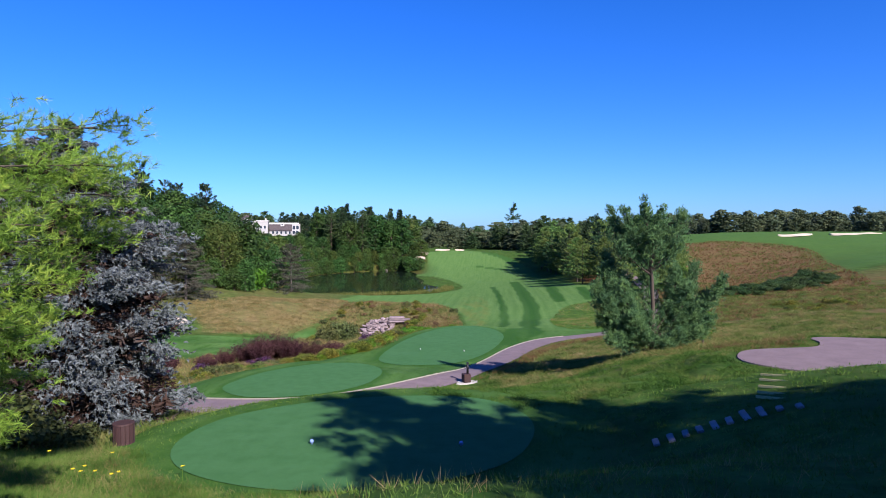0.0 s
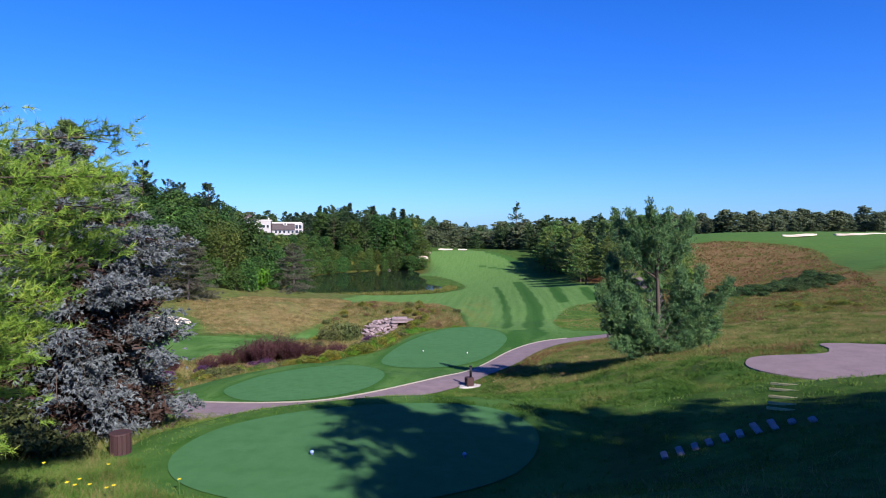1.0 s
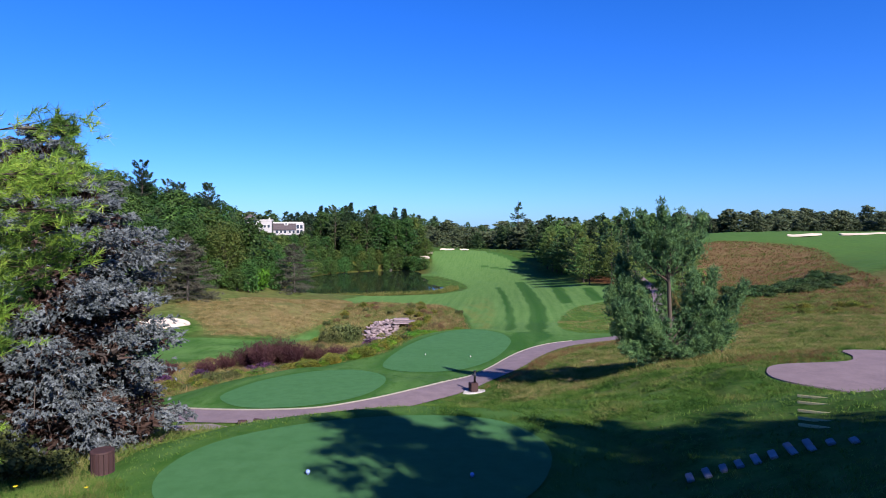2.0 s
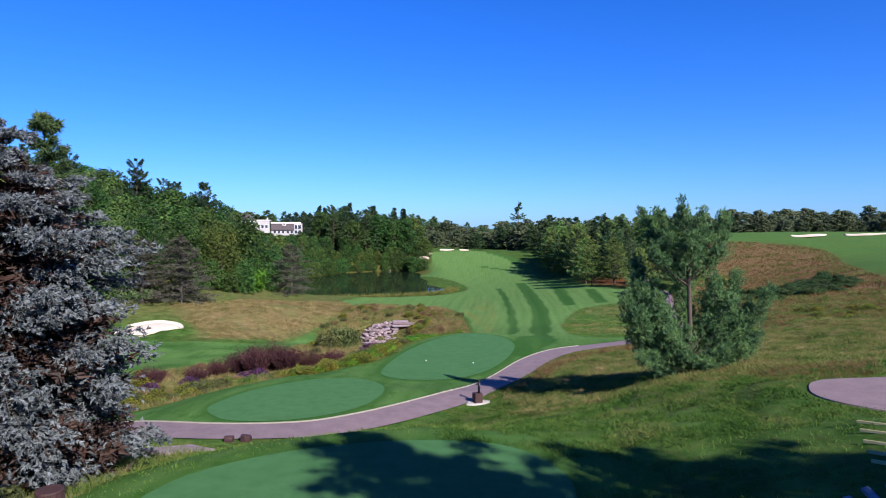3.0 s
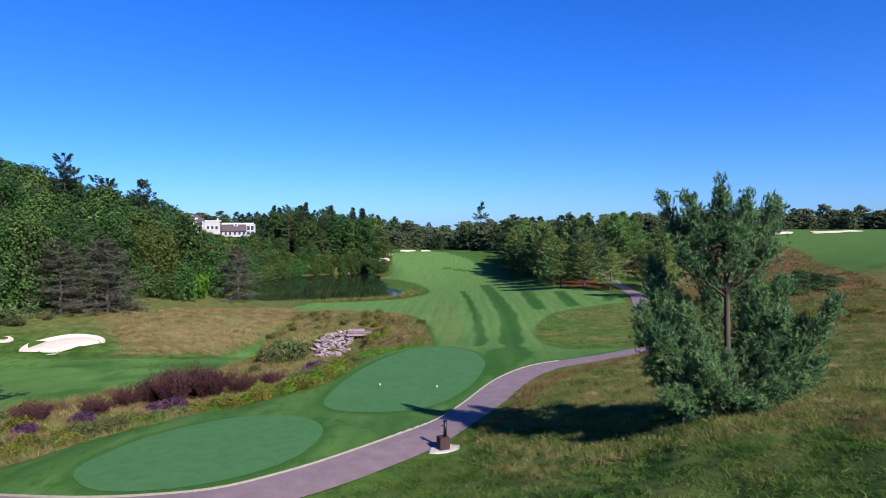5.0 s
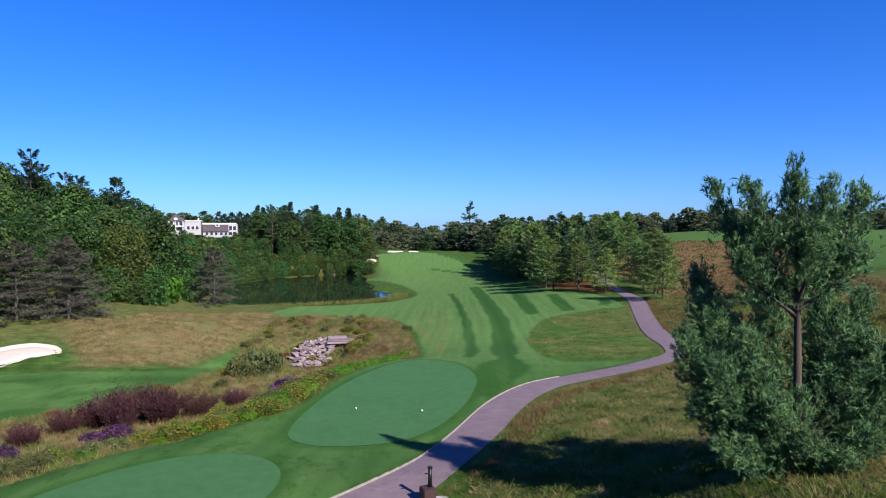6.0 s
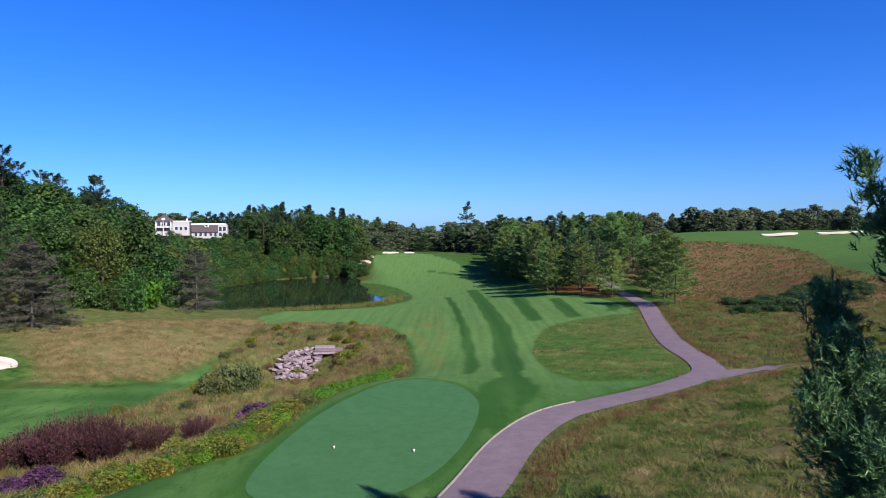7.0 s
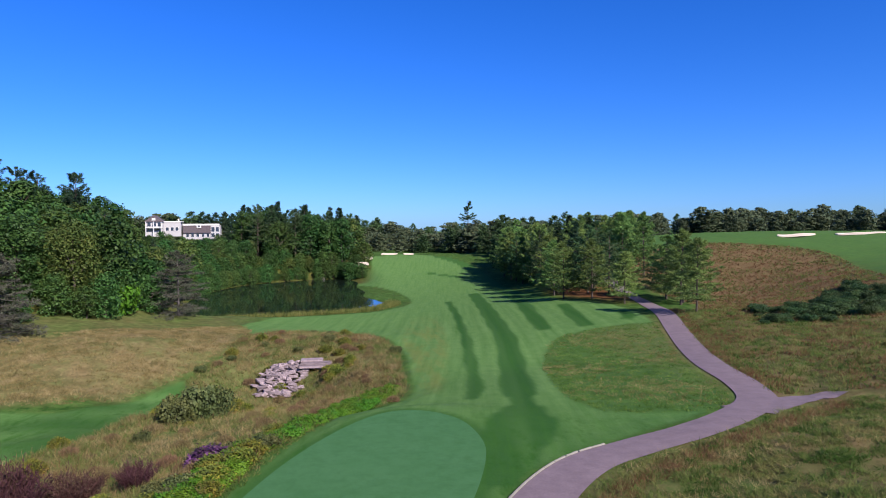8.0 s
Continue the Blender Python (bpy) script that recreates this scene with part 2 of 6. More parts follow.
ASTER = leafy("purple_aster", [(0.023, 0.020, 0.018), (0.073, 0.030, 0.078), (0.123, 0.053, 0.134)], 0.15, 0.6, 0.2)
RED_STEMS = leafy("russet_stems", [(0.091, 0.062, 0.030), (0.145, 0.097, 0.049), (0.178, 0.130, 0.067)], 0.15, 0.7, 0.2)
GRASS_GREEN = leafy("grass_blades", [(0.040, 0.091, 0.015), (0.084, 0.157, 0.027), (0.151, 0.205, 0.051)], 0.0, 0.7, 0.38, clump=0.55)
GRASS_ROUGH = leafy("tussock_blades", [(0.015, 0.046, 0.007), (0.035, 0.087, 0.013), (0.068, 0.125, 0.022), (0.129, 0.138, 0.044)], 0.0, 0.75, 0.3, clump=0.42)
GRASS_SLOPE = leafy("bleached_grass_blades", [(0.037, 0.081, 0.013), (0.081, 0.132, 0.028), (0.140, 0.156, 0.045), (0.207, 0.194, 0.074)], 0.0, 0.8, 0.42, clump=0.45)
GRASS_STRAW = leafy("fescue_blades", [(0.091, 0.086, 0.027), (0.216, 0.167, 0.070), (0.324, 0.259, 0.127)], 0.0, 0.8, 0.42, clump=0.55)
GRASS_RUSSET = leafy("russet_fescue", [(0.086, 0.046, 0.022), (0.151, 0.084, 0.040), (0.211, 0.140, 0.070)], 0.0, 0.8, 0.4, clump=0.55)
REED = leafy("reeds", [(0.051, 0.072, 0.015), (0.104, 0.118, 0.030), (0.164, 0.154, 0.051)], 0.0, 0.7, 0.25)
DANDELION = leafy("yellow_petals", [(0.485, 0.392, 0.016), (0.587, 0.485, 0.031)], 0.0, 0.6, 0.2)


def water_material():
    m, n, l, b = mat("pond_water", 0.04, 0, 0.5)
    b.inputs["Base Color"].default_value = (0.008, 0.014, 0.010, 1)
    bump(n, l, b, noise_node(n, l, 1.2, 3, 0.5, (1, 2.2, 1)), 0.05, 0.05)
    return m


WATER = water_material()


# ---- the lie of the land: places on the ground (x, y, height), knoll first ----
KNOLL = [(0, -15, 9.3), (0, -4, 9.2), (0, 2.5, 8.8), (-8, 2, 8.3), (10, 2, 9.2), (22, -6, 10), (-15, 9, 6.4), (-6, 13, 5.2), (-2, 20, 5.2),
         (3, 14, 5.2), (-2, 12, 5.2), (0, 7.5, 6.55), (-5, 7.5, 6.3), (6, 12.4, 5.8), (8.9, 12, 6.9), (11.5, 11, 7.5), (17, 12, 8), (12.6, 21.3, 6.2), (18.5, 25.2, 6.0),
         (29, 24, 6.3), (-10.5, 17.5, 4.5), (-16, 22, 3.8), (-22, 30, 1.6), (-30, 15, 4.5), (-2, 27, 2.2), (8, 30, 3.5), (11.8, 31, 4.5)]
DALE = [(-17, 33, 0.8), (-5, 32.5, 0.9), (2.3, 38, 0.9), (8, 48, 0.7), (14, 60, 0.3), (24.4, 68, 0.2), (31, 69.5, 0.2), (20, 42, 3.0), (30, 50, 2.8),
        (41, 65, 2.2), (60, 50, 4), (-8, 41, 1.1), (-3, 43, 1.0), (0, 53, 0.3), (3, 62, 0.0), (-22, 45, -0.6), (-12, 52, -0.6), (-7, 61, -0.9),
        (-13, 65, -2.6), (-34, 67, -3), (-38, 91, -2.7), (-55, 75, -2.5), (-13.5, 83, -4.2), (-9.5, 103, -5.5), (-9, 96.5, -7.0), (-8, 86, -4.9), (-6.5, 107.5, -2.9), (-1, 108, -3.2), (-1, 95, -3.2)]
LINKS = [(6, 80, -1.6), (18, 92, -2.4), (25, 80, -0.6), (34, 97, -0.9), (42, 112, 0), (-30, 107, -1.6), (-44, 107, -1), (-31, 127, -3), (-19, 125, -3.4),
         (-5, 125, -4.2), (10, 130, -3.8), (28, 130, -1.8), (38, 136, -0.8), (15, 180, -4.8), (35, 190, -3.2), (10, 230, -4), (32, 240, -2.5), (5, 283, 1.8), (30, 330, 0)]
HILLS = [(-60, 115, 3), (-70, 142, 8), (-110, 140, 18), (-75, 180, 7), (-80, 250, 7), (-60, 262, 5), (-150, 200, 22), (-35, 280, 2), (-60, 330, 6), (45, 90, 0.3),
         (60, 125, -1), (69, 146, -0.5), (82, 121, 4), (90, 170, 6.6), (130, 140, 8.4), (62, 185, 4.6), (150, 250, 9), (80, 240, 7.6), (200, 120, 10.5),
         (0, 500, 3), (-220, 450, 10), (220, 450, 8.5), (0, -120, 9), (-200, 0, 8), (200, -60, 11)]


def plate_spline(places):
    a = np.array(places, float)
    p, n = a[:, :2] / 100, len(a)
    r2 = ((p[:, None] - p[None]) ** 2).sum(2)
    k = np.zeros((n + 3, n + 3))
    k[:n, :n] = 0.5 * r2 * np.log(r2 + 1e-12) + np.eye(n) * 2e-4
    k[:n, n], k[:n, n + 1:], k[n, :n], k[n + 1:, :n] = 1, p, 1, p.T
    return p, np.linalg.solve(k, np.concatenate([a[:, 2], [0, 0, 0]]))


LAND_P, LAND_W = plate_spline(KNOLL + DALE + LINKS + HILLS)


def smooth(a, b, v):
    s = np.clip((v - a) / (b - a), 0, 1)
    return s * s * (3 - 2 * s)


def inside(x, y, outline, margin=14.0):
    """Signed distance to a closed outline, positive inside; -margin for all that lies farther off."""
    shape = np.shape(x)
    x, y = np.ravel(np.asarray(x, float)), np.ravel(np.asarray(y, float))
    o = np.array(outline)
    (x0, y0), (x1, y1) = o.min(0) - margin, o.max(0) + margin
    near = (x > x0) & (x < x1) & (y > y0) & (y < y1)
    out = np.full(x.shape, -margin)
    x, y = x[near], y[near]
    if len(x) < 400:
        ax, ay = o[:, :1], o[:, 1:]
        bx, by = np.roll(ax, -1, 0), np.roll(ay, -1, 0)
        ex, ey = bx - ax, by - ay
        s = np.clip(((x - ax) * ex + (y - ay) * ey) / (ex * ex + ey * ey + 1e-12), 0, 1)
        best = np.sqrt(((x - ax - s * ex) ** 2 + (y - ay - s * ey) ** 2).min(0)) if len(x) else np.zeros(0)
        odd = (((ay > y) != (by > y)) & (x < ex * (y - ay) / np.where(ey == 0, 1e-12, ey) + ax)).sum(0) % 2 == 1
        out[near] = np.where(odd, best, -best)
        return out.reshape(shape)
    odd, best = np.zeros(x.shape, bool), np.full(x.shape, 1e9)
    for (ax, ay), (bx, by) in zip(outline, outline[1:] + outline[:1]):
        ex, ey = bx - ax, by - ay
        s = np.clip(((x - ax) * ex + (y - ay) * ey) / (ex * ex + ey * ey + 1e-12), 0, 1)
        best = np.minimum(best, (x - ax - s * ex) ** 2 + (y - ay - s * ey) ** 2)
        if ay != by:
            odd ^= ((ay > y) != (by > y)) & (x < ex * (y - ay) / ey + ax)
    best = np.sqrt(best)
    out[near] = np.where(odd, best, -best)
    return out.reshape(shape)


def rounded(points, closed=True, steps=8):
    """A smooth curve through the points."""
    n, out = len(points), []
    for i in range(n if closed else n - 1):
        q = [points[(i + k) % n] if closed else points[min(max(i + k, 0), n - 1)] for k in (-1, 0, 1, 2)]
        for s in range(steps):
            t = s / steps
            out.append(tuple(0.5 * (2 * b + (c - a) * t + (2 * a - 5 * b + 4 * c - d) * t * t + (3 * b - a - 3 * c + d) * t ** 3)
                             for a, b, c, d in zip(*q)))
    return out if closed else out + [tuple(points[-1])]


def raw_height(x, y):
    x, y = np.asarray(x, float), np.asarray(y, float)
    px, py = np.clip(x, -330, 330) / 100, np.clip(y, -160, 560) / 100
    z = LAND_W[-3] + LAND_W[-2] * px + LAND_W[-1] * py
    for (ax, ay), w in zip(LAND_P, LAND_W):
        r2 = (px - ax) ** 2 + (py - ay) ** 2
        z = z + w * 0.5 * r2 * np.log(r2 + 1e-12)
    far = np.hypot(x, y - 150)
    return z + (6 - z) * smooth(330, 600, far)


# ---- outlines of the course, in plan ----
TEE_1 = rounded([(-7.3, 14.4), (-6.7, 16.8), (-4.4, 18.6), (-1.2, 19.5), (1.8, 19.1), (3.2, 17.1), (3.1, 14.8), (1.9, 12.6), (-0.8, 11.2), (-3.8, 11.2), (-6.3, 12.4)])
TEE_2 = rounded([(-13.8, 37), (-13.4, 39.4), (-12.1, 41.8), (-9.4, 44.1), (-6.4, 44.6), (-4.3, 43.1), (-3.8, 40.8), (-4.7, 37.8), (-6.7, 35.8), (-9.3, 34.8), (-12, 35)])
TEE_3 = rounded([(-4.8, 49.6), (-4.4, 53.8), (-2.9, 59.6), (-0.6, 64.7), (1.8, 67.7), (4.2, 68), (6.3, 66), (7.1, 62.3), (6.7, 58.8), (5.2, 53.8), (3.3, 50), (1.2, 47.9), (-1.2, 47.4), (-3.5, 47.8)])
TEES = [(TEE_1, 5.2), (TEE_2, 1.05), (TEE_3, 0.25)]
POND = rounded([(-38, 152), (-26, 152), (-17, 155), (-8, 158), (-1, 163), (2, 172), (-1, 182), (-4, 190), (-4, 202), (-7, 216), (-8, 235), (-15, 250), (-30, 245), (-44, 226), (-47, 190)])
POND_LEVEL = -5.4
BUNKERS = [rounded(b) for b in (
    [(-44.4, 84.8), (-45.3, 89.2), (-44, 92.2), (-41.5, 93.6), (-39.2, 93.1), (-37.8, 91.6), (-38.4, 90), (-39.8, 88.4), (-40.7, 86.8), (-40.7, 84.8), (-41.6, 84), (-42.8, 85.8)],
    [(-53, 87), (-52, 89.5), (-49, 90.5), (-47.6, 88.8), (-50, 87.6)],
    [(-1, 281), (0, 284.5), (4, 286), (5.5, 283.5), (2.5, 281.4)], [(8, 282), (8.6, 285), (11, 286), (12, 283.5)],
    [(-9, 268), (-8.5, 272), (-5, 272.5), (-4.5, 269)], [(-10, 255), (-9.5, 259), (-6, 259.5), (-5.5, 256)],
    [(103, 184), (106, 186.5), (113, 184.5), (110, 182.5)], [(117, 181), (121, 184), (131, 180.5), (127, 178.5)])]
PAD = rounded([(12.3, 20.4), (12.5, 21.7), (13.6, 22.8), (16.4, 23.1), (17.3, 24), (18.2, 25.3), (24, 23.2), (29, 20.5), (28.5, 15.5), (21, 15.8), (15.3, 17.4), (13.3, 19)], steps=5)
CART_PATH = rounded([(-34, 42), (-26, 37.6), (-19, 34.8), (-13, 33), (-7.6, 33.2), (-4.3, 34.9), (-1.2, 37.7), (1.9, 41.5), (5, 47.6), (8.0, 53.8), (11.2, 58.0), (14.7, 60.2), (18.5, 62), (22.5, 64.6),
                     (26, 68.2), (28.2, 73.5), (29.9, 81), (33, 91), (36.5, 102), (40.2, 114), (45, 133), (49, 151), (52, 170)], closed=False, steps=6)
SPUR = rounded([(23.6, 65.4), (26.6, 67.0), (29.4, 68.0), (32, 68.7)], closed=False, steps=6)
FAIRWAY = rounded([(-18.8, 36.4), (-20.4, 38.0), (-17.6, 40.2), (-14.4, 44.5), (-11.7, 49.2), (-8.7, 51.6), (-5.8, 53.6), (-4.5, 56.6), (-3.2, 62.4), (-1.2, 67.6), (0.6, 74.5), (4.0, 79.4), (4.2, 92), (3.8, 104), (1, 117), (-7, 129), (-17.4, 119.6), (-21.6, 132), (-17, 148),
                   (-2, 156), (7, 170), (5, 195), (0, 209), (-10, 229), (-4, 249), (-3, 278), (20, 280), (32, 252), (32.5, 204), (32.5, 165), (34, 141), (38, 128), (36.5, 110), (31, 91),
                   (26.5, 76), (22.5, 67), (14, 61.6), (8.6, 57.6), (4, 48.8), (-1.6, 39.2), (-6, 35), (-12.5, 34.2)], steps=3)
FORK_ROUGH = rounded([(24.4, 106.6), (21.1, 102), (18.3, 93.9), (16.4, 85), (15.2, 78.4), (14.8, 72.1), (15.5, 68.3), (17.5, 66.9), (21, 66.3), (23.4, 67.2), (26.4, 73.5), (28.6, 82), (31.5, 91.5), (34.6, 102), (35.6, 107), (30, 108)])
PRACTICE = rounded([(-22.8, 71), (-20.6, 76), (-20, 84), (-18.7, 92.5), (-20.4, 100), (-23, 91.5), (-26.5, 86), (-32, 84.5), (-42, 82.5), (-62, 84), (-66, 66), (-48, 57), (-32, 60)])
MEADOW = rounded([(-45, 104), (-38, 112), (-32, 120), (-22, 132), (-17.6, 120), (-18.2, 109), (-21.5, 99.5), (-24, 91.5), (-32, 86), (-36.5, 92)])
CREEK = rounded([(-32, 43), (-25, 40), (-20.8, 39.4), (-17.8, 41.2), (-14.7, 45.4), (-12, 50), (-8.9, 52.4), (-6.1, 54.4), (-4.9, 57), (-3.6, 62.8), (-1.6, 68), (0.2, 74.8), (3.4, 80), (3.4, 94), (2.6, 108), (-2, 119), (-8, 126), (-17, 118), (-18, 109), (-20, 101), (-18.4, 92), (-19.6, 83), (-20.4, 76), (-23, 70), (-31, 60)])
BROWN_HILL = rounded([(46, 114), (53, 132), (58, 180), (80, 186), (93, 174), (96.5, 158), (90, 140), (82, 123), (74, 104), (67, 93), (58, 92), (50, 103)])
SLOPE = [(-50, 106), (-45, 118), (-42, 131), (-38, 141), (-44, 152), (-54, 164), (-68, 178), (-82, 198), (-100, 200), (-112, 176), (-112, 140), (-92, 112), (-72, 100), (-58, 98)]
BANK = [(-45, 156), (-50, 190), (-50, 228), (-36, 250), (-52, 256), (-70, 244), (-86, 204), (-70, 182), (-56, 167)]
GROVE = [(-36, 252), (-22, 255), (-10, 258), (-7, 275), (-14, 296), (-40, 305), (-58, 290), (-52, 262)]
# dark mowing lanes: centre line and half width
LANES = [([(15.0, 166), (14.0, 138), (12.2, 110.5), (10.3, 90.8), (8.95, 78.4), (8.2, 75)], 0.62),
         ([(23, 184), (19, 132), (17, 108), (15, 94.3), (13, 82.8), (11.8, 75)], 1.35), ([(11.8, 76), (11.4, 72), (11, 69.5)], 0.9), ([(11, 70), (10.2, 66.5)], 1.4), ([(10.3, 66.6), (9, 62.4)], 1.9), ([(8.7, 61.8), (7.6, 57.5)], 1.5),
         ([(15, 242), (22, 234), (28, 221), (30.5, 204), (29.5, 176), (28.1, 154), (25, 129), (23, 113)], 1.2), ([(31.6, 133), (29.5, 119.5), (28.4, 111.5)], 1.1), ([(36.5, 118.6), (35.4, 114), (34.4, 112)], 0.95)]


def off_path(x, y):
    """How far a place lies from the cart path's middle line."""
    line = CART_PATH[::2]
    away = np.full(np.shape(x), 1e9)
    for (ax, ay), (bx, by) in zip(line[:-1], line[1:]):
        q = np.clip(((x - ax) * (bx - ax) + (y - ay) * (by - ay)) / ((bx - ax) ** 2 + (by - ay) ** 2), 0, 1)
        away = np.minimum(away, (x - ax - q * (bx - ax)) ** 2 + (y - ay - q * (by - ay)) ** 2)
    return np.sqrt(away)


def height(x, y):
    x, y = np.asarray(x, float), np.asarray(y, float)
    z = raw_height(x, y)
    rough = smooth(-4, 2, -inside(x, y, FAIRWAY)) * smooth(1.6, 3.6, off_path(x, y))
    z = z + rough * (0.10 * np.sin(x * 0.9 + 1.3 * np.sin(y * 0.37)) * np.sin(y * 0.7 + 0.5) + 0.12 * np.sin(x * 0.31 + y * 0.23) * np.sin(y * 0.29 - x * 0.12))
    z = z + rough * smooth(0, 4, x) * smooth(16, 22, y) * (1 - smooth(120, 160, y)) * 0.07 * np.sin(x * 2.1 + 1.4 * np.sin(y * 1.3)) * np.sin(y * 2.4 + 1.1 * np.sin(x * 0.9))
    for outline, level in TEES:
        w = smooth(-4.5 if level > 2 else -7.0, 0.3, inside(x, y, outline))
        z = z * (1 - w) + level * w
    w = smooth(-2.6, -0.1, inside(x, y, PAD))
    z = z * (1 - w) + (6.2 + 0.02 * (x - 12)) * w
    d = inside(x, y, POND)
    w = smooth(-9, 0, d)
    z = z * (1 - w) + (POND_LEVEL + 0.12 - 1.4 * smooth(-0.5, 5, d)) * w
    for b in BUNKERS:
        d = inside(x, y, b)
        z = z - 0.42 * smooth(-0.3, 1.0, d) + 0.18 * smooth(-1.6, -0.3, d) * (1 - smooth(-0.3, 0.4, d))
    return z


# ---- builders ----
RNG = np.random.default_rng(7)


def mesh_of(name, verts, faces, material):
    me = bpy.data.meshes.new(name)
    me.from_pydata([tuple(v) for v in np.asarray(verts, float).tolist()], [], [tuple(f) for f in faces])
    me.materials.append(material)
    return me


def tri_mesh(name, tris, material):
    """A mesh of loose triangles, (n, 3, 3)."""
    tris = np.asarray(tris, np.float32)
    k = len(tris)
    me = bpy.data.meshes.new(name)
    me.vertices.add(3 * k)
    me.vertices.foreach_set("co", tris.reshape(-1))
    me.loops.add(3 * k)
    me.loops.foreach_set("vertex_index", np.arange(3 * k, dtype=np.int32))
    me.polygons.add(k)
    me.polygons.foreach_set("loop_start", np.arange(0, 3 * k, 3, dtype=np.int32))
    me.update(calc_edges=True)
    me.materials.append(material)
    return me


def part(name, me, parent, label=""):
    ob = new(name, me)
    ob.parent = parent
    if label:
        ob["label"] = label
    return ob


def bm_mesh(name, bm, material, smooth_faces=False):
    me = bpy.data.meshes.new(name)
    for f in bm.faces:
        f.smooth = smooth_faces
    bm.to_mesh(me)
    bm.free()
    me.materials.append(material)
    return me


def thing(name, label, category, m=None, group="", kind=""):
    ob = tagged(new(name), label, category, group, kind)
    ob.empty_display_size = 0.2
    if m is not None:
        ob.matrix_basis = m
    return ob


def box(bm, cx, cy, cz, sx, sy, sz, bevel=0.0, turn=0.0):
    r = bmesh.ops.create_cube(bm, size=1, matrix=Matrix.Translation((cx, cy, cz)) @ Matrix.Rotation(turn, 4, "Z") @ Matrix.Diagonal((sx, sy, sz, 1)))
    if bevel:
        edges = list({e for v in r["verts"] for e in v.link_edges})
        bmesh.ops.bevel(bm, geom=edges, offset=bevel, segments=2, affect="EDGES")
    return bm


def tube(points, radii, sides=6):
    """Verts and faces of a tapered limb along the points."""
    verts, faces = [], []
    pts = [Vector(p) for p in points]
    for i, p in enumerate(pts):
        d = (pts[min(i + 1, len(pts) - 1)] - pts[max(i - 1, 0)]).normalized()
        a = d.orthogonal().normalized()
        b = d.cross(a)
        for k in range(sides):
            t = 2 * math.pi * k / sides
            verts.append(p + (a * math.cos(t) + b * math.sin(t)) * radii[i])
    for i in range(len(pts) - 1):
        for k in range(sides):
            j = (k + 1) % sides
            faces.append((i * sides + k, i * sides + j, (i + 1) * sides + j, (i + 1) * sides + k))
    faces.append(tuple(range((len(pts) - 1) * sides, len(pts) * sides)))
    return verts, faces


def joined(pieces):
    verts, faces = [], []
    for v, f in pieces:
        o = len(verts)
        verts += list(v)
        faces += [tuple(i + o for i in g) for g in f]
    return verts, faces


def unit(v):
    return v / (np.linalg.norm(v, axis=-1, keepdims=True) + 1e-9)


def blades(rng, base, way, length, width, bend=0.0):
    """Pointed blades from base along way; bend lets the tip fall."""
    n = len(base)
    way = unit(way)
    side = unit(np.cross(way, rng.normal(size=(n, 3)))) * (np.asarray(width).reshape(-1, 1) / 2)
    tip = base + way * np.asarray(length).reshape(-1, 1)
    tip[:, 2] -= bend * np.asarray(length)
    return np.stack([base - side, base + side, tip], 1)


def leaves(rng, centre, normal, size):
    """Small four-cornered leaves or leaf clusters round the centres, facing about the normal."""
    n = len(centre)
    nrm = unit(normal + rng.normal(size=(n, 3)) * 0.55)
    a = unit(np.cross(nrm, rng.normal(size=(n, 3))))
    b = np.cross(nrm, a)
    s = np.asarray(size).reshape(-1, 1)
    p, q = a * s * 0.6, b * s * 0.38
    lift = nrm * s * 0.12
    v0, v1, v2, v3 = centre - p, centre + q + lift, centre + p, centre - q + lift
    return np.concatenate([np.stack([v0, v1, v2], 1), np.stack([v0, v2, v3], 1)])


def flecks(rng, centre, normal, size):
    """Three-cornered leaf sprays round the centres, facing about the normal."""
    n = len(centre)
    nrm = unit(normal + rng.normal(size=(n, 3)) * 0.42)
    a = unit(np.cross(nrm, rng.normal(size=(n, 3))))
    b = np.cross(nrm, a)
    s = np.asarray(size).reshape(-1, 1)
    return np.stack([centre - a * s * 0.55 - b * s * 0.3, centre + a * s * 0.55 - b * s * 0.25, centre + b * s * 0.6 - nrm * s * 0.15], 1)


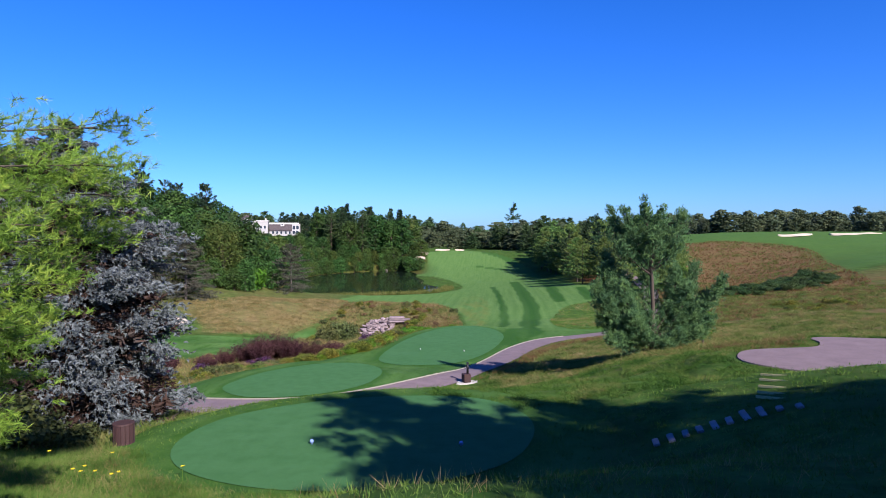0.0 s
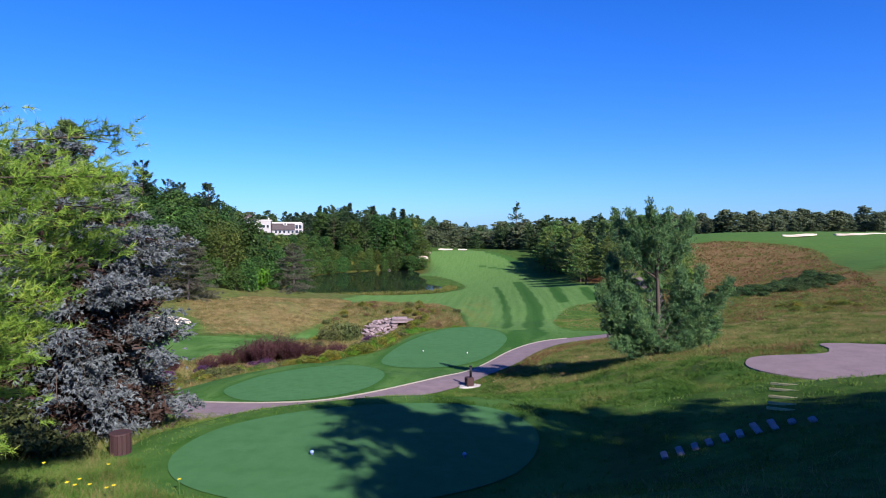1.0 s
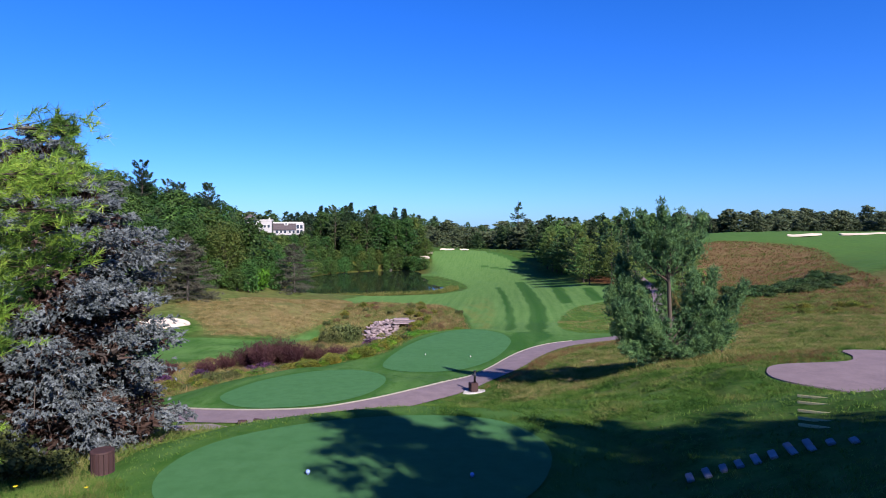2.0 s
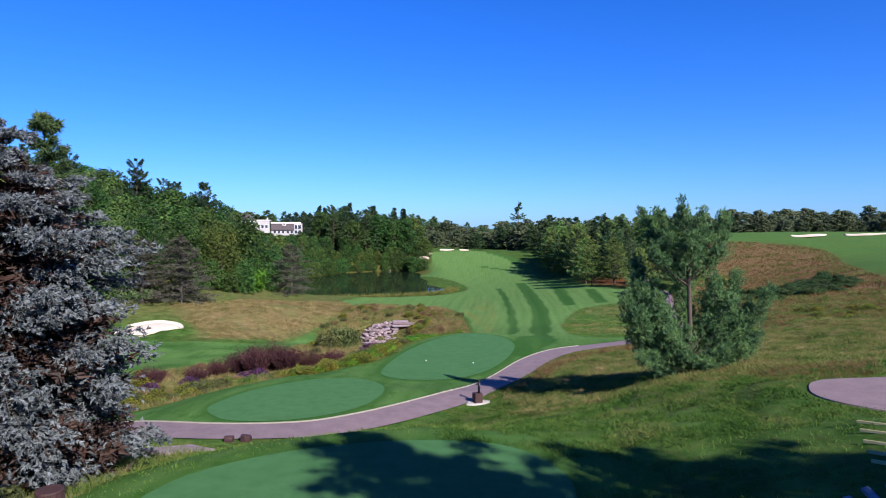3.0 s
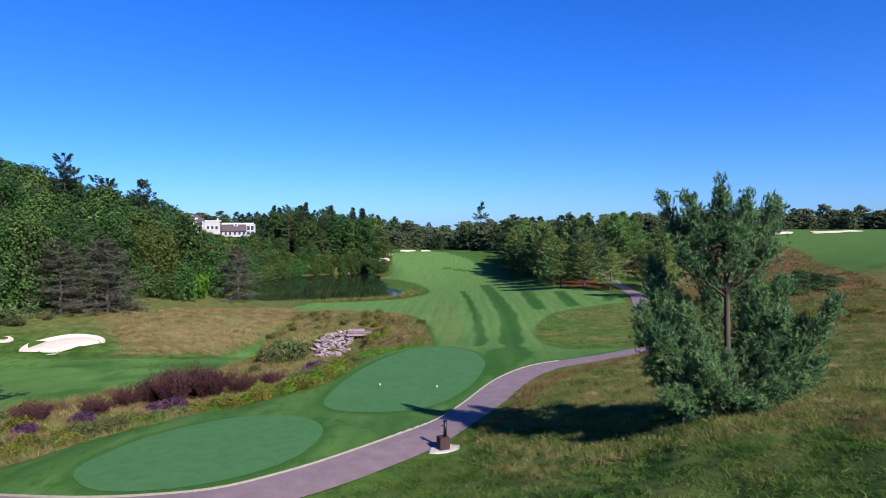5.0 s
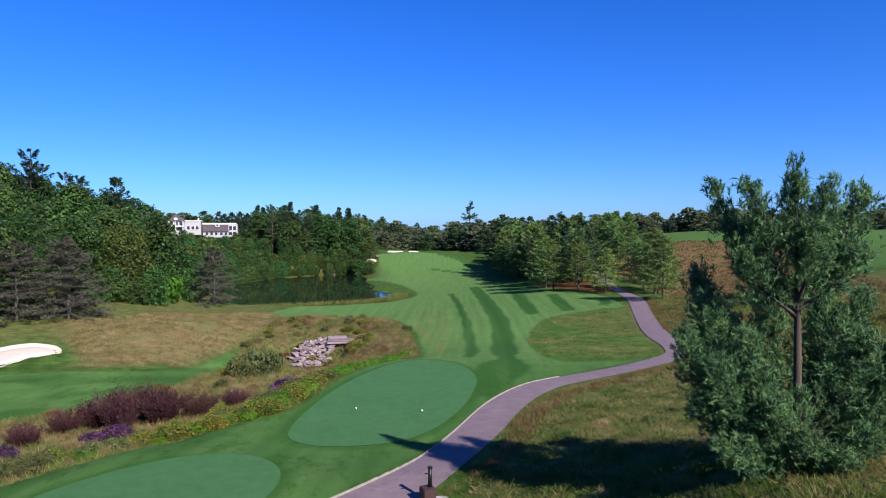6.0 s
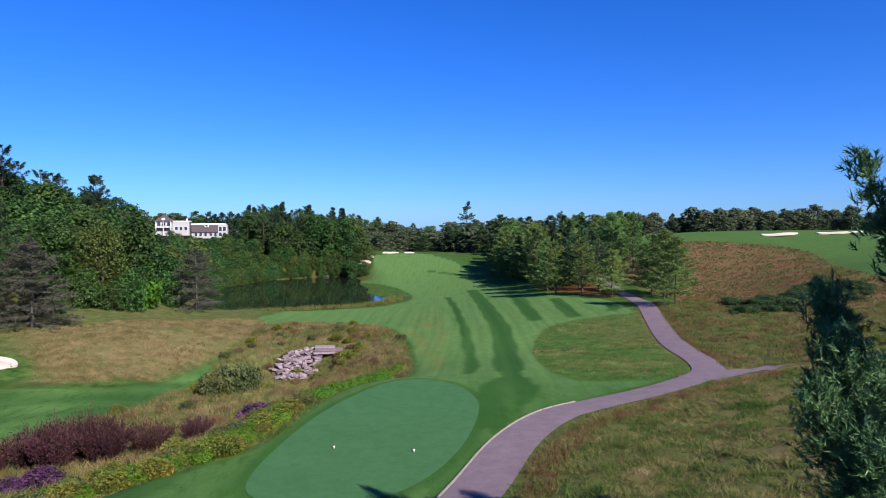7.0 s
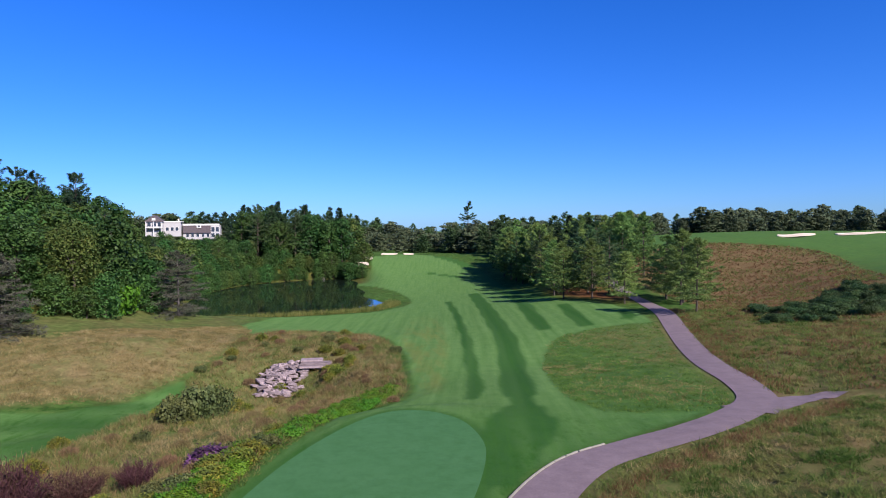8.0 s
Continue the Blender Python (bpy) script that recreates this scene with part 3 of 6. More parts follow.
def conifer(rng, tall, wide, levels, per, needles, length, width, bare=0.08, rise=0.1, droop=0.25, sub=5, top=0.06, ragged=0.25, shape=0.8, clump=0.5, sides=6,
            gap=0.0, trunk=None, up=0.15, limbs=1, split=0.0, shoots=3, flat=1.0, lift=0.7, twigs=False):
    """Trunk-and-limb pieces and needle triangles of a conifer standing at the origin."""
    trunk = trunk or tall * 0.016
    lean = rng.normal(size=2) * tall * 0.012
    line = [(lean[0] * s * s, lean[1] * s * s, tall * s) for s in np.linspace(0, 1, 8)]
    wood = [tube(line, [trunk * (1 - s) ** 0.8 + 0.012 for s in np.linspace(0, 1, 8)], sides)]
    bases, ways, inner = [], [], []
    for i in range(levels):
        f = i / (levels - 1)
        z0 = tall * (bare + (1 - bare - top * 0.5) * f)
        reach = wide * ((1 - f) ** shape * (1 - top) + top) * (0.75 + 0.25 * min(1, f * 5 + 0.4))
        turn0 = rng.uniform(0, 6.28)
        for k in range(per if f < 0.8 else max(3, per - 2)):
            if rng.random() < gap:
                continue
            a = turn0 + 6.283 * k / per + rng.normal() * 0.25
            L = max(0.25, reach * rng.uniform(1 - ragged, 1 + ragged * 0.6))
            e = rise + lift * f * f + rng.normal() * 0.12
            z = z0 + rng.normal() * tall * 0.012
            out = np.array([math.cos(a), math.sin(a), 0.0])
            side = np.array([-math.sin(a), math.cos(a), 0.0])
            cx, cy = np.interp(z / tall, np.linspace(0, 1, 8), [p[0] for p in line]), np.interp(z / tall, np.linspace(0, 1, 8), [p[1] for p in line])
            root = np.array([cx, cy, z])

            def at(s):
                s = np.asarray(s, float).reshape(-1, 1)
                return root + out * s * L * math.cos(e) + np.array([0, 0, 1.0]) * (L * (s * math.sin(e) - droop * s ** 2 + 0.55 * droop * s ** 4))
            if limbs == 1:
                wood.append(tube(at([0, 0.35, 0.7, 0.97]).tolist(), [trunk * 0.28 * (1 - f * 0.5), trunk * 0.2 * (1 - f * 0.5), trunk * 0.11, 0.006], 4))
            elif k % limbs == 0:
                wood.append(tube(at([0, 0.5, 0.9]).tolist(), [trunk * 0.26, trunk * 0.16, 0.01], 3))
            s = np.linspace(0.22, 1.0, sub + 1) + rng.normal(size=sub + 1) * 0.03
            for sgn in (-1, 1):
                p = at(s)
                d = unit(out * 0.75 + sgn * side * rng.uniform(0.5, 1.0) + np.array([0, 0, up]) + rng.normal(size=(len(s), 3)) * np.array([0.18, 0.18, 0.18 * flat]))
                tw = L * 0.42 * (1.15 - s).reshape(-1, 1) + 0.1
                if twigs:
                    wood.extend(tube([a0, b0], [0.009, 0.004], 3) for a0, b0 in zip(p.tolist(), (p + d * tw).tolist()))
                for q in np.linspace(0.35 if shoots < 4 else 0.15, 1.0, shoots):
                    bases.append(p + d * tw * q + rng.normal(size=p.shape) * np.array([0.04, 0.04, 0.04 * flat]) * L)
                    ways.append(d)
                    inner.append(s * 0.7 + q * 0.3)
            bases.append(at(np.linspace(0.5, 1, sub)))
            ways.append(np.repeat(out[None], sub, 0))
            inner.append(np.linspace(0.5, 1, sub))
    bases.append(np.array([[line[-1][0], line[-1][1], tall * (1 - 0.02 * j)] for j in range(5)]))
    ways.append(np.repeat(np.array([[0, 0, 1.0]]), 5, 0))
    inner.append(np.ones(5))
    deep = np.repeat(np.concatenate(inner), needles) < split
    b, w = np.concatenate(bases), np.concatenate(ways)
    b, w = np.repeat(b, needles, 0), np.repeat(w, needles, 0)
    n = len(b)
    w = unit(w * 0.9 + rng.normal(size=(n, 3)) * clump + np.array([0, 0, up]))
    b = b + unit(rng.normal(size=(n, 3))) * rng.uniform(0, 1, (n, 1)) * length * 0.35
    tris = blades(rng, b, w, length * rng.uniform(0.6, 1.25, n), width * rng.uniform(0.7, 1.3, n), 0.08)
    return joined(wood), (tris[~deep], tris[deep]) if split else tris


def bough(rng, pts, radius, tufts, needles, length, width, flat=1.0, spray=0.6, up=0.25, start=0.2, taper=0.5, thick=0.05, twigs=4, cluster=7):
    """A limb bent through three points, clothed in clusters of needle tufts; returns wood pieces, needle triangles and how far out each lies."""
    p0, p1, p2 = (np.asarray(p, float) for p in pts)

    def at(s):
        s = np.asarray(s, float).reshape(-1, 1)
        return p0 * (1 - s) ** 2 + 2 * p1 * s * (1 - s) + p2 * s * s
    wood = [tube(at([0, 0.35, 0.7, 1.0]).tolist(), [thick, thick * 0.75, thick * 0.45, 0.008], 5)]
    m = max(2, tufts // cluster)
    sc = start + (1 - start) * rng.random(m) ** 0.75
    way = unit(rng.normal(size=(m, 3)))
    wide = radius * (0.25 + 0.75 * np.clip((1 - sc) / (1 - start), 0, 1) ** taper) * np.clip((sc - start) / 0.12 + 0.45, 0, 1)
    off = way * (wide * rng.random(m) ** 0.4).reshape(-1, 1) * np.array([1, 1, flat])
    hub = at(sc) + off
    limb = unit(at(np.minimum(sc + 0.05, 1)) - at(sc - 0.05))
    for i in range(0, m, twigs):
        wood.append(tube([at([max(0, sc[i] - 0.1)])[0].tolist(), hub[i].tolist()], [thick * 0.22 + 0.004, 0.004], 3))
    q = np.repeat(np.arange(m), cluster)
    n = len(q)
    tip = hub[q] + rng.normal(size=(n, 3)) * (0.22 * wide[q] + 0.5 * length).reshape(-1, 1) * np.array([1, 1, 0.4 + 0.6 * flat])
    d = unit(off[q] / (radius + 1e-6) * 0.9 + limb[q] * 0.55 + np.array([0, 0, up]) + rng.normal(size=(n, 3)) * 0.35)
    k = np.repeat(np.arange(n), needles)
    base = tip[k] + d[k] * rng.uniform(-0.7, 0.5, (len(k), 1)) * length
    ways = unit(d[k] * 0.8 + rng.normal(size=(len(k), 3)) * spray)
    return wood, blades(rng, base, ways, length * rng.uniform(0.65, 1.2, len(k)), width * rng.uniform(0.7, 1.3, len(k)), 0.06), sc[q][k]


def broadleaf(rng, tall, wide, lobes, per_lobe, size, low=0.18):
    """Trunk, limbs and a crown of leaf clusters in uneven lobes."""
    top = tall * 0.62
    wood = [tube([(0, 0, -0.2), (0.05 * wide * rng.normal(), 0.05 * wide * rng.normal(), tall * 0.3), (0.1 * wide * rng.normal(), 0.1 * wide * rng.normal(), top)], [tall * 0.022, tall * 0.017, tall * 0.008], 7)]
    tris = []
    for i in range(lobes):
        f = (i + 0.5) / lobes
        z = tall * (low + (0.93 - low) * f)
        spread = wide * 0.62 * math.sin(math.pi * min(1, 0.22 + 0.75 * f)) ** 0.8 * rng.uniform(0.55, 1.05)
        a = i * 2.4 + rng.normal() * 0.4
        c = np.array([math.cos(a) * spread, math.sin(a) * spread, z])
        r = wide * rng.uniform(0.22, 0.36)
        if i % 2 == 0:
            wood.append(tube([(0, 0, max(tall * 0.12, z - r * 1.3)), tuple(c * np.array([0.5, 0.5, 1]) - np.array([0, 0, r * 0.5])), tuple(c)], [tall * 0.009, tall * 0.006, 0.02], 4))
        d = unit(rng.normal(size=(per_lobe, 3)) + np.array([0, 0, 0.35]))
        ripple = 1 + 0.22 * np.sin(d[:, :1] * 7 + i) * np.sin(d[:, 1:2] * 6 + 2 * i) + 0.3 * (rng.random((per_lobe, 1)) < 0.1)
        rad = r * ripple * (0.55 + 0.5 * rng.random((per_lobe, 1)) ** 0.5)
        p = c + d * rad * np.array([1.15, 1.15, 0.66])
        tris.append(flecks(rng, p, d * 0.8 + np.array([0, 0, 0.6]), size * rng.uniform(0.5, 1.3, per_lobe)))
    return joined(wood), np.concatenate(tris)


def tree(name, label, category, wood, tris, bark, leaf, m, group="", crown="crown", inner=None):
    ob = thing(name, label, category, m, group)
    me = mesh_of("trunk", *wood, bark)
    for p in me.polygons:
        p.use_smooth = True
    part("trunk", me, ob)
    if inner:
        part("inner_crown", tri_mesh("inner_crown", tris[1], inner), ob, "browned inner boughs, darkened for the shade among them")
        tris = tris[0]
    part(crown, tri_mesh(crown, tris, leaf), ob)
    return ob


def on_ground(x, y, sink=0.0):
    return float(height(x, y)) - sink


def stand(x, y, scale=1.0, turn=0.0, sink=0.1, tall=1.0):
    return pose(x, y, on_ground(x, y, sink), 0, 0, turn) @ Matrix.Diagonal((scale, scale, scale * tall, 1))


def disc_mesh(name, outline, zfun, material, rings=10, skirt=0.0):
    """A surface inside an outline, draped by zfun(x, y), with a short skirt at its rim."""
    o = np.array(outline)
    c = o.mean(0)
    verts, faces, n = [], [], len(o)
    for k in range(1, rings + 1):
        p = c + (o - c) * (k / rings)
        verts.append(np.column_stack([p, zfun(p[:, 0], p[:, 1])]))
    if skirt:
        p = c + (o - c) * 1.004
        verts.append(np.column_stack([p, zfun(p[:, 0], p[:, 1]) - skirt]))
    verts.append(np.array([[c[0], c[1], float(zfun(c[0], c[1]))]]))
    v = np.concatenate(verts)
    total = rings + (1 if skirt else 0)
    for k in range(total - 1):
        for i in range(n):
            j = (i + 1) % n
            faces.append((k * n + i, k * n + j, (k + 1) * n + j, (k + 1) * n + i)[::-1])
    for i in range(n):
        faces.append((len(v) - 1, i, (i + 1) % n)[::-1])
    me = mesh_of(name, v, faces, material)
    bm = bmesh.new()
    bm.from_mesh(me)
    bmesh.ops.recalc_face_normals(bm, faces=bm.faces)
    if sum(f.normal.z for f in bm.faces) < 0:
        bmesh.ops.reverse_faces(bm, faces=bm.faces)
    for f in bm.faces:
        f.smooth = not skirt
    bm.to_mesh(me)
    bm.free()
    return me


def ribbon(line, offsets, lifts, width_of=None):
    """Verts and faces of a strip along a line in plan; offsets to the left, lifts above the land."""
    p = np.array(line)
    d = np.gradient(p, axis=0)
    d = d / np.linalg.norm(d, axis=1, keepdims=True)
    nrm = np.column_stack([-d[:, 1], d[:, 0]])
    k = np.ones(len(p)) if width_of is None else np.array(width_of)
    rows = []
    for o, up in zip(offsets, lifts):
        q = p + nrm * o * k[:, None]
        rows.append(np.column_stack([q, height(q[:, 0], q[:, 1]) + up]))
    m = len(offsets)
    v = np.stack(rows, 1).reshape(-1, 3)
    f = [(i * m + j, i * m + j + 1, (i + 1) * m + j + 1, (i + 1) * m + j)[::-1] for i in range(len(p) - 1) for j in range(m - 1)]
    return v, f


def along(line, step):
    p = np.array(line)
    s = np.concatenate([[0], np.cumsum(np.hypot(*np.diff(p, axis=0).T))])
    t = np.arange(0, s[-1], step)
    return list(zip(np.interp(t, s, p[:, 0]), np.interp(t, s, p[:, 1])))


# ---- the setting ----
def spaced(lo, hi, fine_lo, fine_hi, step, growth):
    mid = list(np.arange(fine_lo, fine_hi + step / 2, step))
    for sign, end in ((-1, lo), (1, hi)):
        s, v = step, mid[0] if sign < 0 else mid[-1]
        run = []
        while abs(v - end) > 1e-6 and (v - end) * sign < 0:
            s = min(s * growth, 160)
            v = v + sign * s
            if (v - end) * sign > 0:
                v = end
            run.append(v)
        mid = run[::-1] + mid if sign < 0 else mid + run
    return np.array(mid)


def build_ground():
    xs = spaced(-3200, 3200, -14, 38, 0.37, 1.04)
    ys = spaced(-1500, 4200, 0, 80, 0.5, 1.022)
    X, Y = np.meshgrid(xs, ys)
    x, y = X.ravel(), Y.ravel()
    z = height(x, y)
    nx, ny = len(xs), len(ys)
    i = (np.arange(ny - 1)[:, None] * nx + np.arange(nx - 1)[None]).ravel()
    faces = np.column_stack([i, i + 1, i + nx + 1, i + nx])
    me = bpy.data.meshes.new("ground")
    me.from_pydata(np.column_stack([x, y, z]).tolist(), [], faces.tolist())
    me.polygons.foreach_set("use_smooth", [True] * len(faces))
    me.materials.append(GROUND)
    fair, fork, prac = inside(x, y, FAIRWAY), inside(x, y, FORK_ROUGH), inside(x, y, PRACTICE)
    hill_green = smooth(-1, 1, -inside(x, y, BROWN_HILL)) * smooth(70, 76, x) * smooth(112, 118, y) * (1 - smooth(230, 250, y))
    collar = np.maximum.reduce([inside(x, y, o) for o, _ in TEES[:1]])
    mown = np.maximum.reduce([smooth(-0.35, 0.35, fair) * (1 - 0.55 * smooth(-0.2, 0.3, fork)), smooth(-0.3, 0.5, prac), 0.6 * hill_green, 0.7 * smooth(-2.4, -1.4, collar)])
    # straight mowing lanes that follow the fairway's bend
    lane = x - 0.085 * (y - 110) - 0.055 * np.minimum(0, y - 105)
    dark = np.zeros(len(x))
    wobble = 0.12 * np.sin(y * 0.45)
    for line, half in LANES:
        away = np.full(len(x), 99.0)
        for (ax, ay), (bx, by) in zip(line[:-1], line[1:]):
            s = np.clip(((x - ax) * (bx - ax) + (y - ay) * (by - ay)) / ((bx - ax) ** 2 + (by - ay) ** 2), 0, 1)
            away = np.minimum(away, np.hypot(x - ax - s * (bx - ax), y - ay - s * (by - ay)))
        dark = np.maximum(dark, smooth(half + 0.28, half - 0.22, away + wobble))
    stripe = 0.72 - 0.66 * dark + (0.07 * np.sin(lane * 2.1) + 0.05 * np.sin(lane * 4.7 + 0.4 * np.sin(y * 0.2))) * (1 - smooth(130, 165, y))
    near = 1 - smooth(57, 76, y)
    stripe = stripe * (1 - near) + near * (0.32 - 0.3 * dark + 0.10 * np.sin(lane * 1.3 + 0.5 * np.sin(y * 0.4)) + 0.07 * np.sin(lane * 4.1))
    stripe = np.where((y > 150) & (fair < 4) & (x > 20), 0.15, stripe)
    stripe = stripe * (1 - smooth(-0.2, 0.3, fork)) + 0.42 * smooth(-0.2, 0.3, fork)
    stripe = np.where(x > 62, 0.5, stripe)
    stripe = np.where(prac > -1, 0.36 + 0.14 * np.sin(x * 0.5 + y * 0.2) + 0.12 * np.sin(y * 0.9 - x * 0.25), stripe)
    putting = smooth(1.04, 0.97, np.hypot((x + 37.0) / 7.3, (y - 71.0) / 7.6))
    stripe = np.where(prac > -1, stripe * (1 - putting) + 0.5 * putting, stripe)
    shaggy = np.maximum(near, 0.85 * smooth(-1, 1, prac) * (1 - putting))
    for outline, _ in TEES:
        edge = inside(x, y, outline)
        stripe = stripe * (1 - 0.75 * smooth(-0.75, -0.25, edge))
    worn = smooth(0, 0.8, fair) * (1 - smooth(2.2, 3.4, np.abs(lane - 7.3 + 0.03 * (y - 90)))) * smooth(76, 84, y) * (1 - smooth(116, 150, y)) * 0.45
    meadow, creek, brown = inside(x, y, MEADOW), inside(x, y, CREEK), inside(x, y, BROWN_HILL)
    right = smooth(28, 36, y) * smooth(0.5, 4, -fair) * smooth(-4, 6, x - 2 - 0.1 * (y - 30)) * (1 - smooth(95, 110, y))
    straw = np.maximum.reduce([0.82 * smooth(-2, 3, meadow), 0.62 * smooth(-0.6, 1.5, creek), 0.95 * smooth(-2, 4, brown), 0.38 * right,
                               0.02 * smooth(-0.3, 0.3, fork), 0.55 * smooth(22, 30, x) * smooth(24, 40, y) * (1 - smooth(100, 118, y)),
                               0.25 * smooth(20, 28, y) * (1 - smooth(30, 36, y)) * smooth(-12, -4, x), 0.4 * smooth(-18, -26, x) * smooth(88, 100, y)])
    russet = np.maximum.reduce([0.6 * smooth(-2, 6, brown), 0.12 * smooth(-2, 2, creek), 0.55 * smooth(34, 42, x) * smooth(55, 65, y) * (1 - smooth(100, 118, y))])
    mottle = np.maximum(1.3 * smooth(-2, 2, creek), np.maximum(1.5 * right, 0.55 * smooth(-0.3, 0.3, fork)))
    mottle = np.maximum(np.maximum(mottle, 1.1 * smooth(-2, 2, meadow)), 0.5)
    litter_shade = smooth(-3, 3, 6 - np.hypot((x - 42) / 1.0, (y - 152) / 3.2)) * 0.9
    shore = smooth(-12, -9, inside(x, y, POND)) * np.maximum(smooth(-36, -42, x), smooth(222, 232, y) * smooth(-2, -8, x))
    shade = np.maximum.reduce([shore] + [smooth(-2, 3, inside(x, y, o)) for o in (SLOPE, BANK, GROVE)])
    # litter brown also stands in for shade under woods and between tufts
    litter_shade = np.maximum(np.maximum(litter_shade, 0.35 * shade), 0.12 * right)
    mown = mown * (1 - shore)
    straw = straw * (1 - shade)
    for name, values in (("mown", mown), ("stripe", stripe), ("worn", worn), ("straw", straw), ("russet", russet), ("mottle", mottle), ("litter_shade", litter_shade), ("shaggy", shaggy), ("lane", lane)):
        me.attributes.new(name, "FLOAT", "POINT").data.foreach_set("value", np.asarray(values, np.float32))
    return tagged(new("ground", me), "rolling golf course land of mown turf and bleached rough", "ground", kind="structure")


build_ground()

for k, (outline, level) in enumerate(TEES):
    d_mesh = disc_mesh("tee", outline, lambda px, py: np.full(np.shape(px), level + 0.025) if np.ndim(px) else level + 0.025, TEE_TURF, 12)
    tagged(new(f"tee_{k + 1}", d_mesh), "closely mown oval teeing ground of blue-green turf", "teeing ground", kind="structure")

tagged(new("water", disc_mesh("water", POND, lambda px, py: np.full(np.shape(px), POND_LEVEL) if np.ndim(px) else POND_LEVEL, WATER, 6)), "still dark pond mirroring the trees behind it", "pond", kind="structure")

for outline in BUNKERS:
    tagged(new("bunker", disc_mesh("bunker", outline, lambda px, py: height(px, py) + (0.04 if outline[0][1] < 150 else 0.3) + 0.36 * smooth(0.1, 1.6, inside(px, py, outline)), SAND, 8, 0.4)), "pale sand bunker with a soft grass lip", "bunker", group="bunkers", kind="structure")

pv, pf = ribbon(CART_PATH, [1.25, 0.6, 0, -0.6, -1.25], [0.06, 0.08, 0.085, 0.08, 0.055])
path_ob = tagged(new("cart_path", mesh_of("cart_path", pv, pf, ASPHALT)), "mauve-grey worn asphalt cart path winding past the tees", "path", kind="structure")
sv, sf = ribbon(SPUR, [1.5, 0.7, 0, -0.7, -1.5], [0.05, 0.066, 0.072, 0.066, 0.05], np.linspace(1.15, 0.45, len(SPUR)))
tagged(new("path_spur", mesh_of("path_spur", sv, sf, ASPHALT)), "short asphalt spur running out into long grass", "path", kind="structure")
tagged(new("cart_pad", disc_mesh("cart_pad", PAD, lambda px, py: height(px, py) + 0.05, ASPHALT, 10, 0.08)), "mauve-grey asphalt turning area for carts", "path", kind="structure")

# ---- trees: prototypes ----
def grown(seed, kind):
    r = np.random.default_rng(seed)
    if kind == "pine":
        return conifer(r, 14, 4.2, 12, 5, 5, 0.5, 0.12, bare=0.18, rise=0.16, droop=0.06, sub=3, ragged=0.5, shape=0.5, clump=0.55, gap=0.15, limbs=2, flat=0.3)
    if kind == "young_pine":
        return conifer(r, 10, 3.5, 13, 6, 5, 0.42, 0.10, bare=0.16, rise=0.16, droop=0.1, sub=3, ragged=0.35, shape=0.6, clump=0.55, limbs=2, flat=0.35, up=0.1)
    if kind == "spruce":
        return conifer(r, 13, 2.9, 16, 6, 3, 0.62, 0.19, bare=0.04, rise=-0.05, droop=0.25, sub=3, ragged=0.25, shape=0.85, clump=0.5, limbs=3)
    if kind == "dead":
        return conifer(r, 11, 5.2, 17, 7, 6, 0.36, 0.065, bare=0.05, rise=0.1, droop=0.3, sub=6, ragged=0.5, shape=0.55, clump=0.8, gap=0.22, trunk=0.24, twigs=True, flat=0.4)
    if kind == "tall":
        return conifer(r, 26, 4.6, 15, 4, 6, 0.7, 0.15, bare=0.3, rise=0.22, droop=0.02, sub=4, ragged=0.7, shape=0.3, clump=0.6, gap=0.3, flat=0.3)
    if kind == "shade":
        return conifer(r, 14, 4.8, 14, 7, 6, 0.5, 0.13, bare=0.08, rise=0.2, droop=0.1, sub=4, ragged=0.5, shape=0.45, clump=0.65, limbs=2, gap=0.12, flat=0.4)
    if kind == "sapling":
        return broadleaf(r, 6, 1.5, 22, 90, 0.13, 0.15)
    if kind == "round":
        return broadleaf(r, 12, 6.0, 44, 280, 0.28, 0.06)
    if kind == "mid_round":
        return broadleaf(r, 12, 5.8, 30, 125, 0.5, 0.06)
    if kind == "mid_oval":
        return broadleaf(r, 15, 5.3, 30, 125, 0.52, 0.06)
    if kind == "grand":
        return conifer(r, 22.5, 6.8, 22, 7, 7, 0.5, 0.1, bare=0.05, rise=0.1, droop=0.12, sub=6, ragged=0.4, shape=0.6, clump=0.7, gap=0.15)
    if kind == "far_round":
        return broadleaf(r, 12, 5.8, 16, 66, 0.9, 0.06)
    if kind == "far_oval":
        return broadleaf(r, 15, 4.8, 16, 66, 0.9, 0.06)
    if kind == "far_pine":
        return conifer(r, 14, 3.9, 11, 5, 2, 1.1, 0.32, bare=0.1, rise=0.2, droop=0.12, sub=2, ragged=0.35, shape=0.55, clump=0.6, limbs=9)
    return broadleaf(r, 15, 5.4, 44, 280, 0.29, 0.06)


PROTO = {}


def plant(kind, seed, leaf, name, label, category, x, y, scale, group, bark=None, tall=1.0, sink=0.15):
    """A tree of a kind; those of one kind, seed and leaf share their meshes."""
    m = stand(x, y, scale, float(RNG.uniform(0, 360)), sink, tall)
    key = (kind, seed, name)
    if key not in PROTO:
        wood, tris = grown(seed, kind)
        PROTO[key] = tree(name, label, category, wood, tris, bark or BARK, leaf, m, group)
        return PROTO[key]
    # copy_thing multiplies by the prototype's scale, so take it out first
    s = PROTO[key].scale
    return copy_thing(PROTO[key], m @ Matrix.Diagonal((1 / s[0], 1 / s[1], 1 / s[2], 1)))


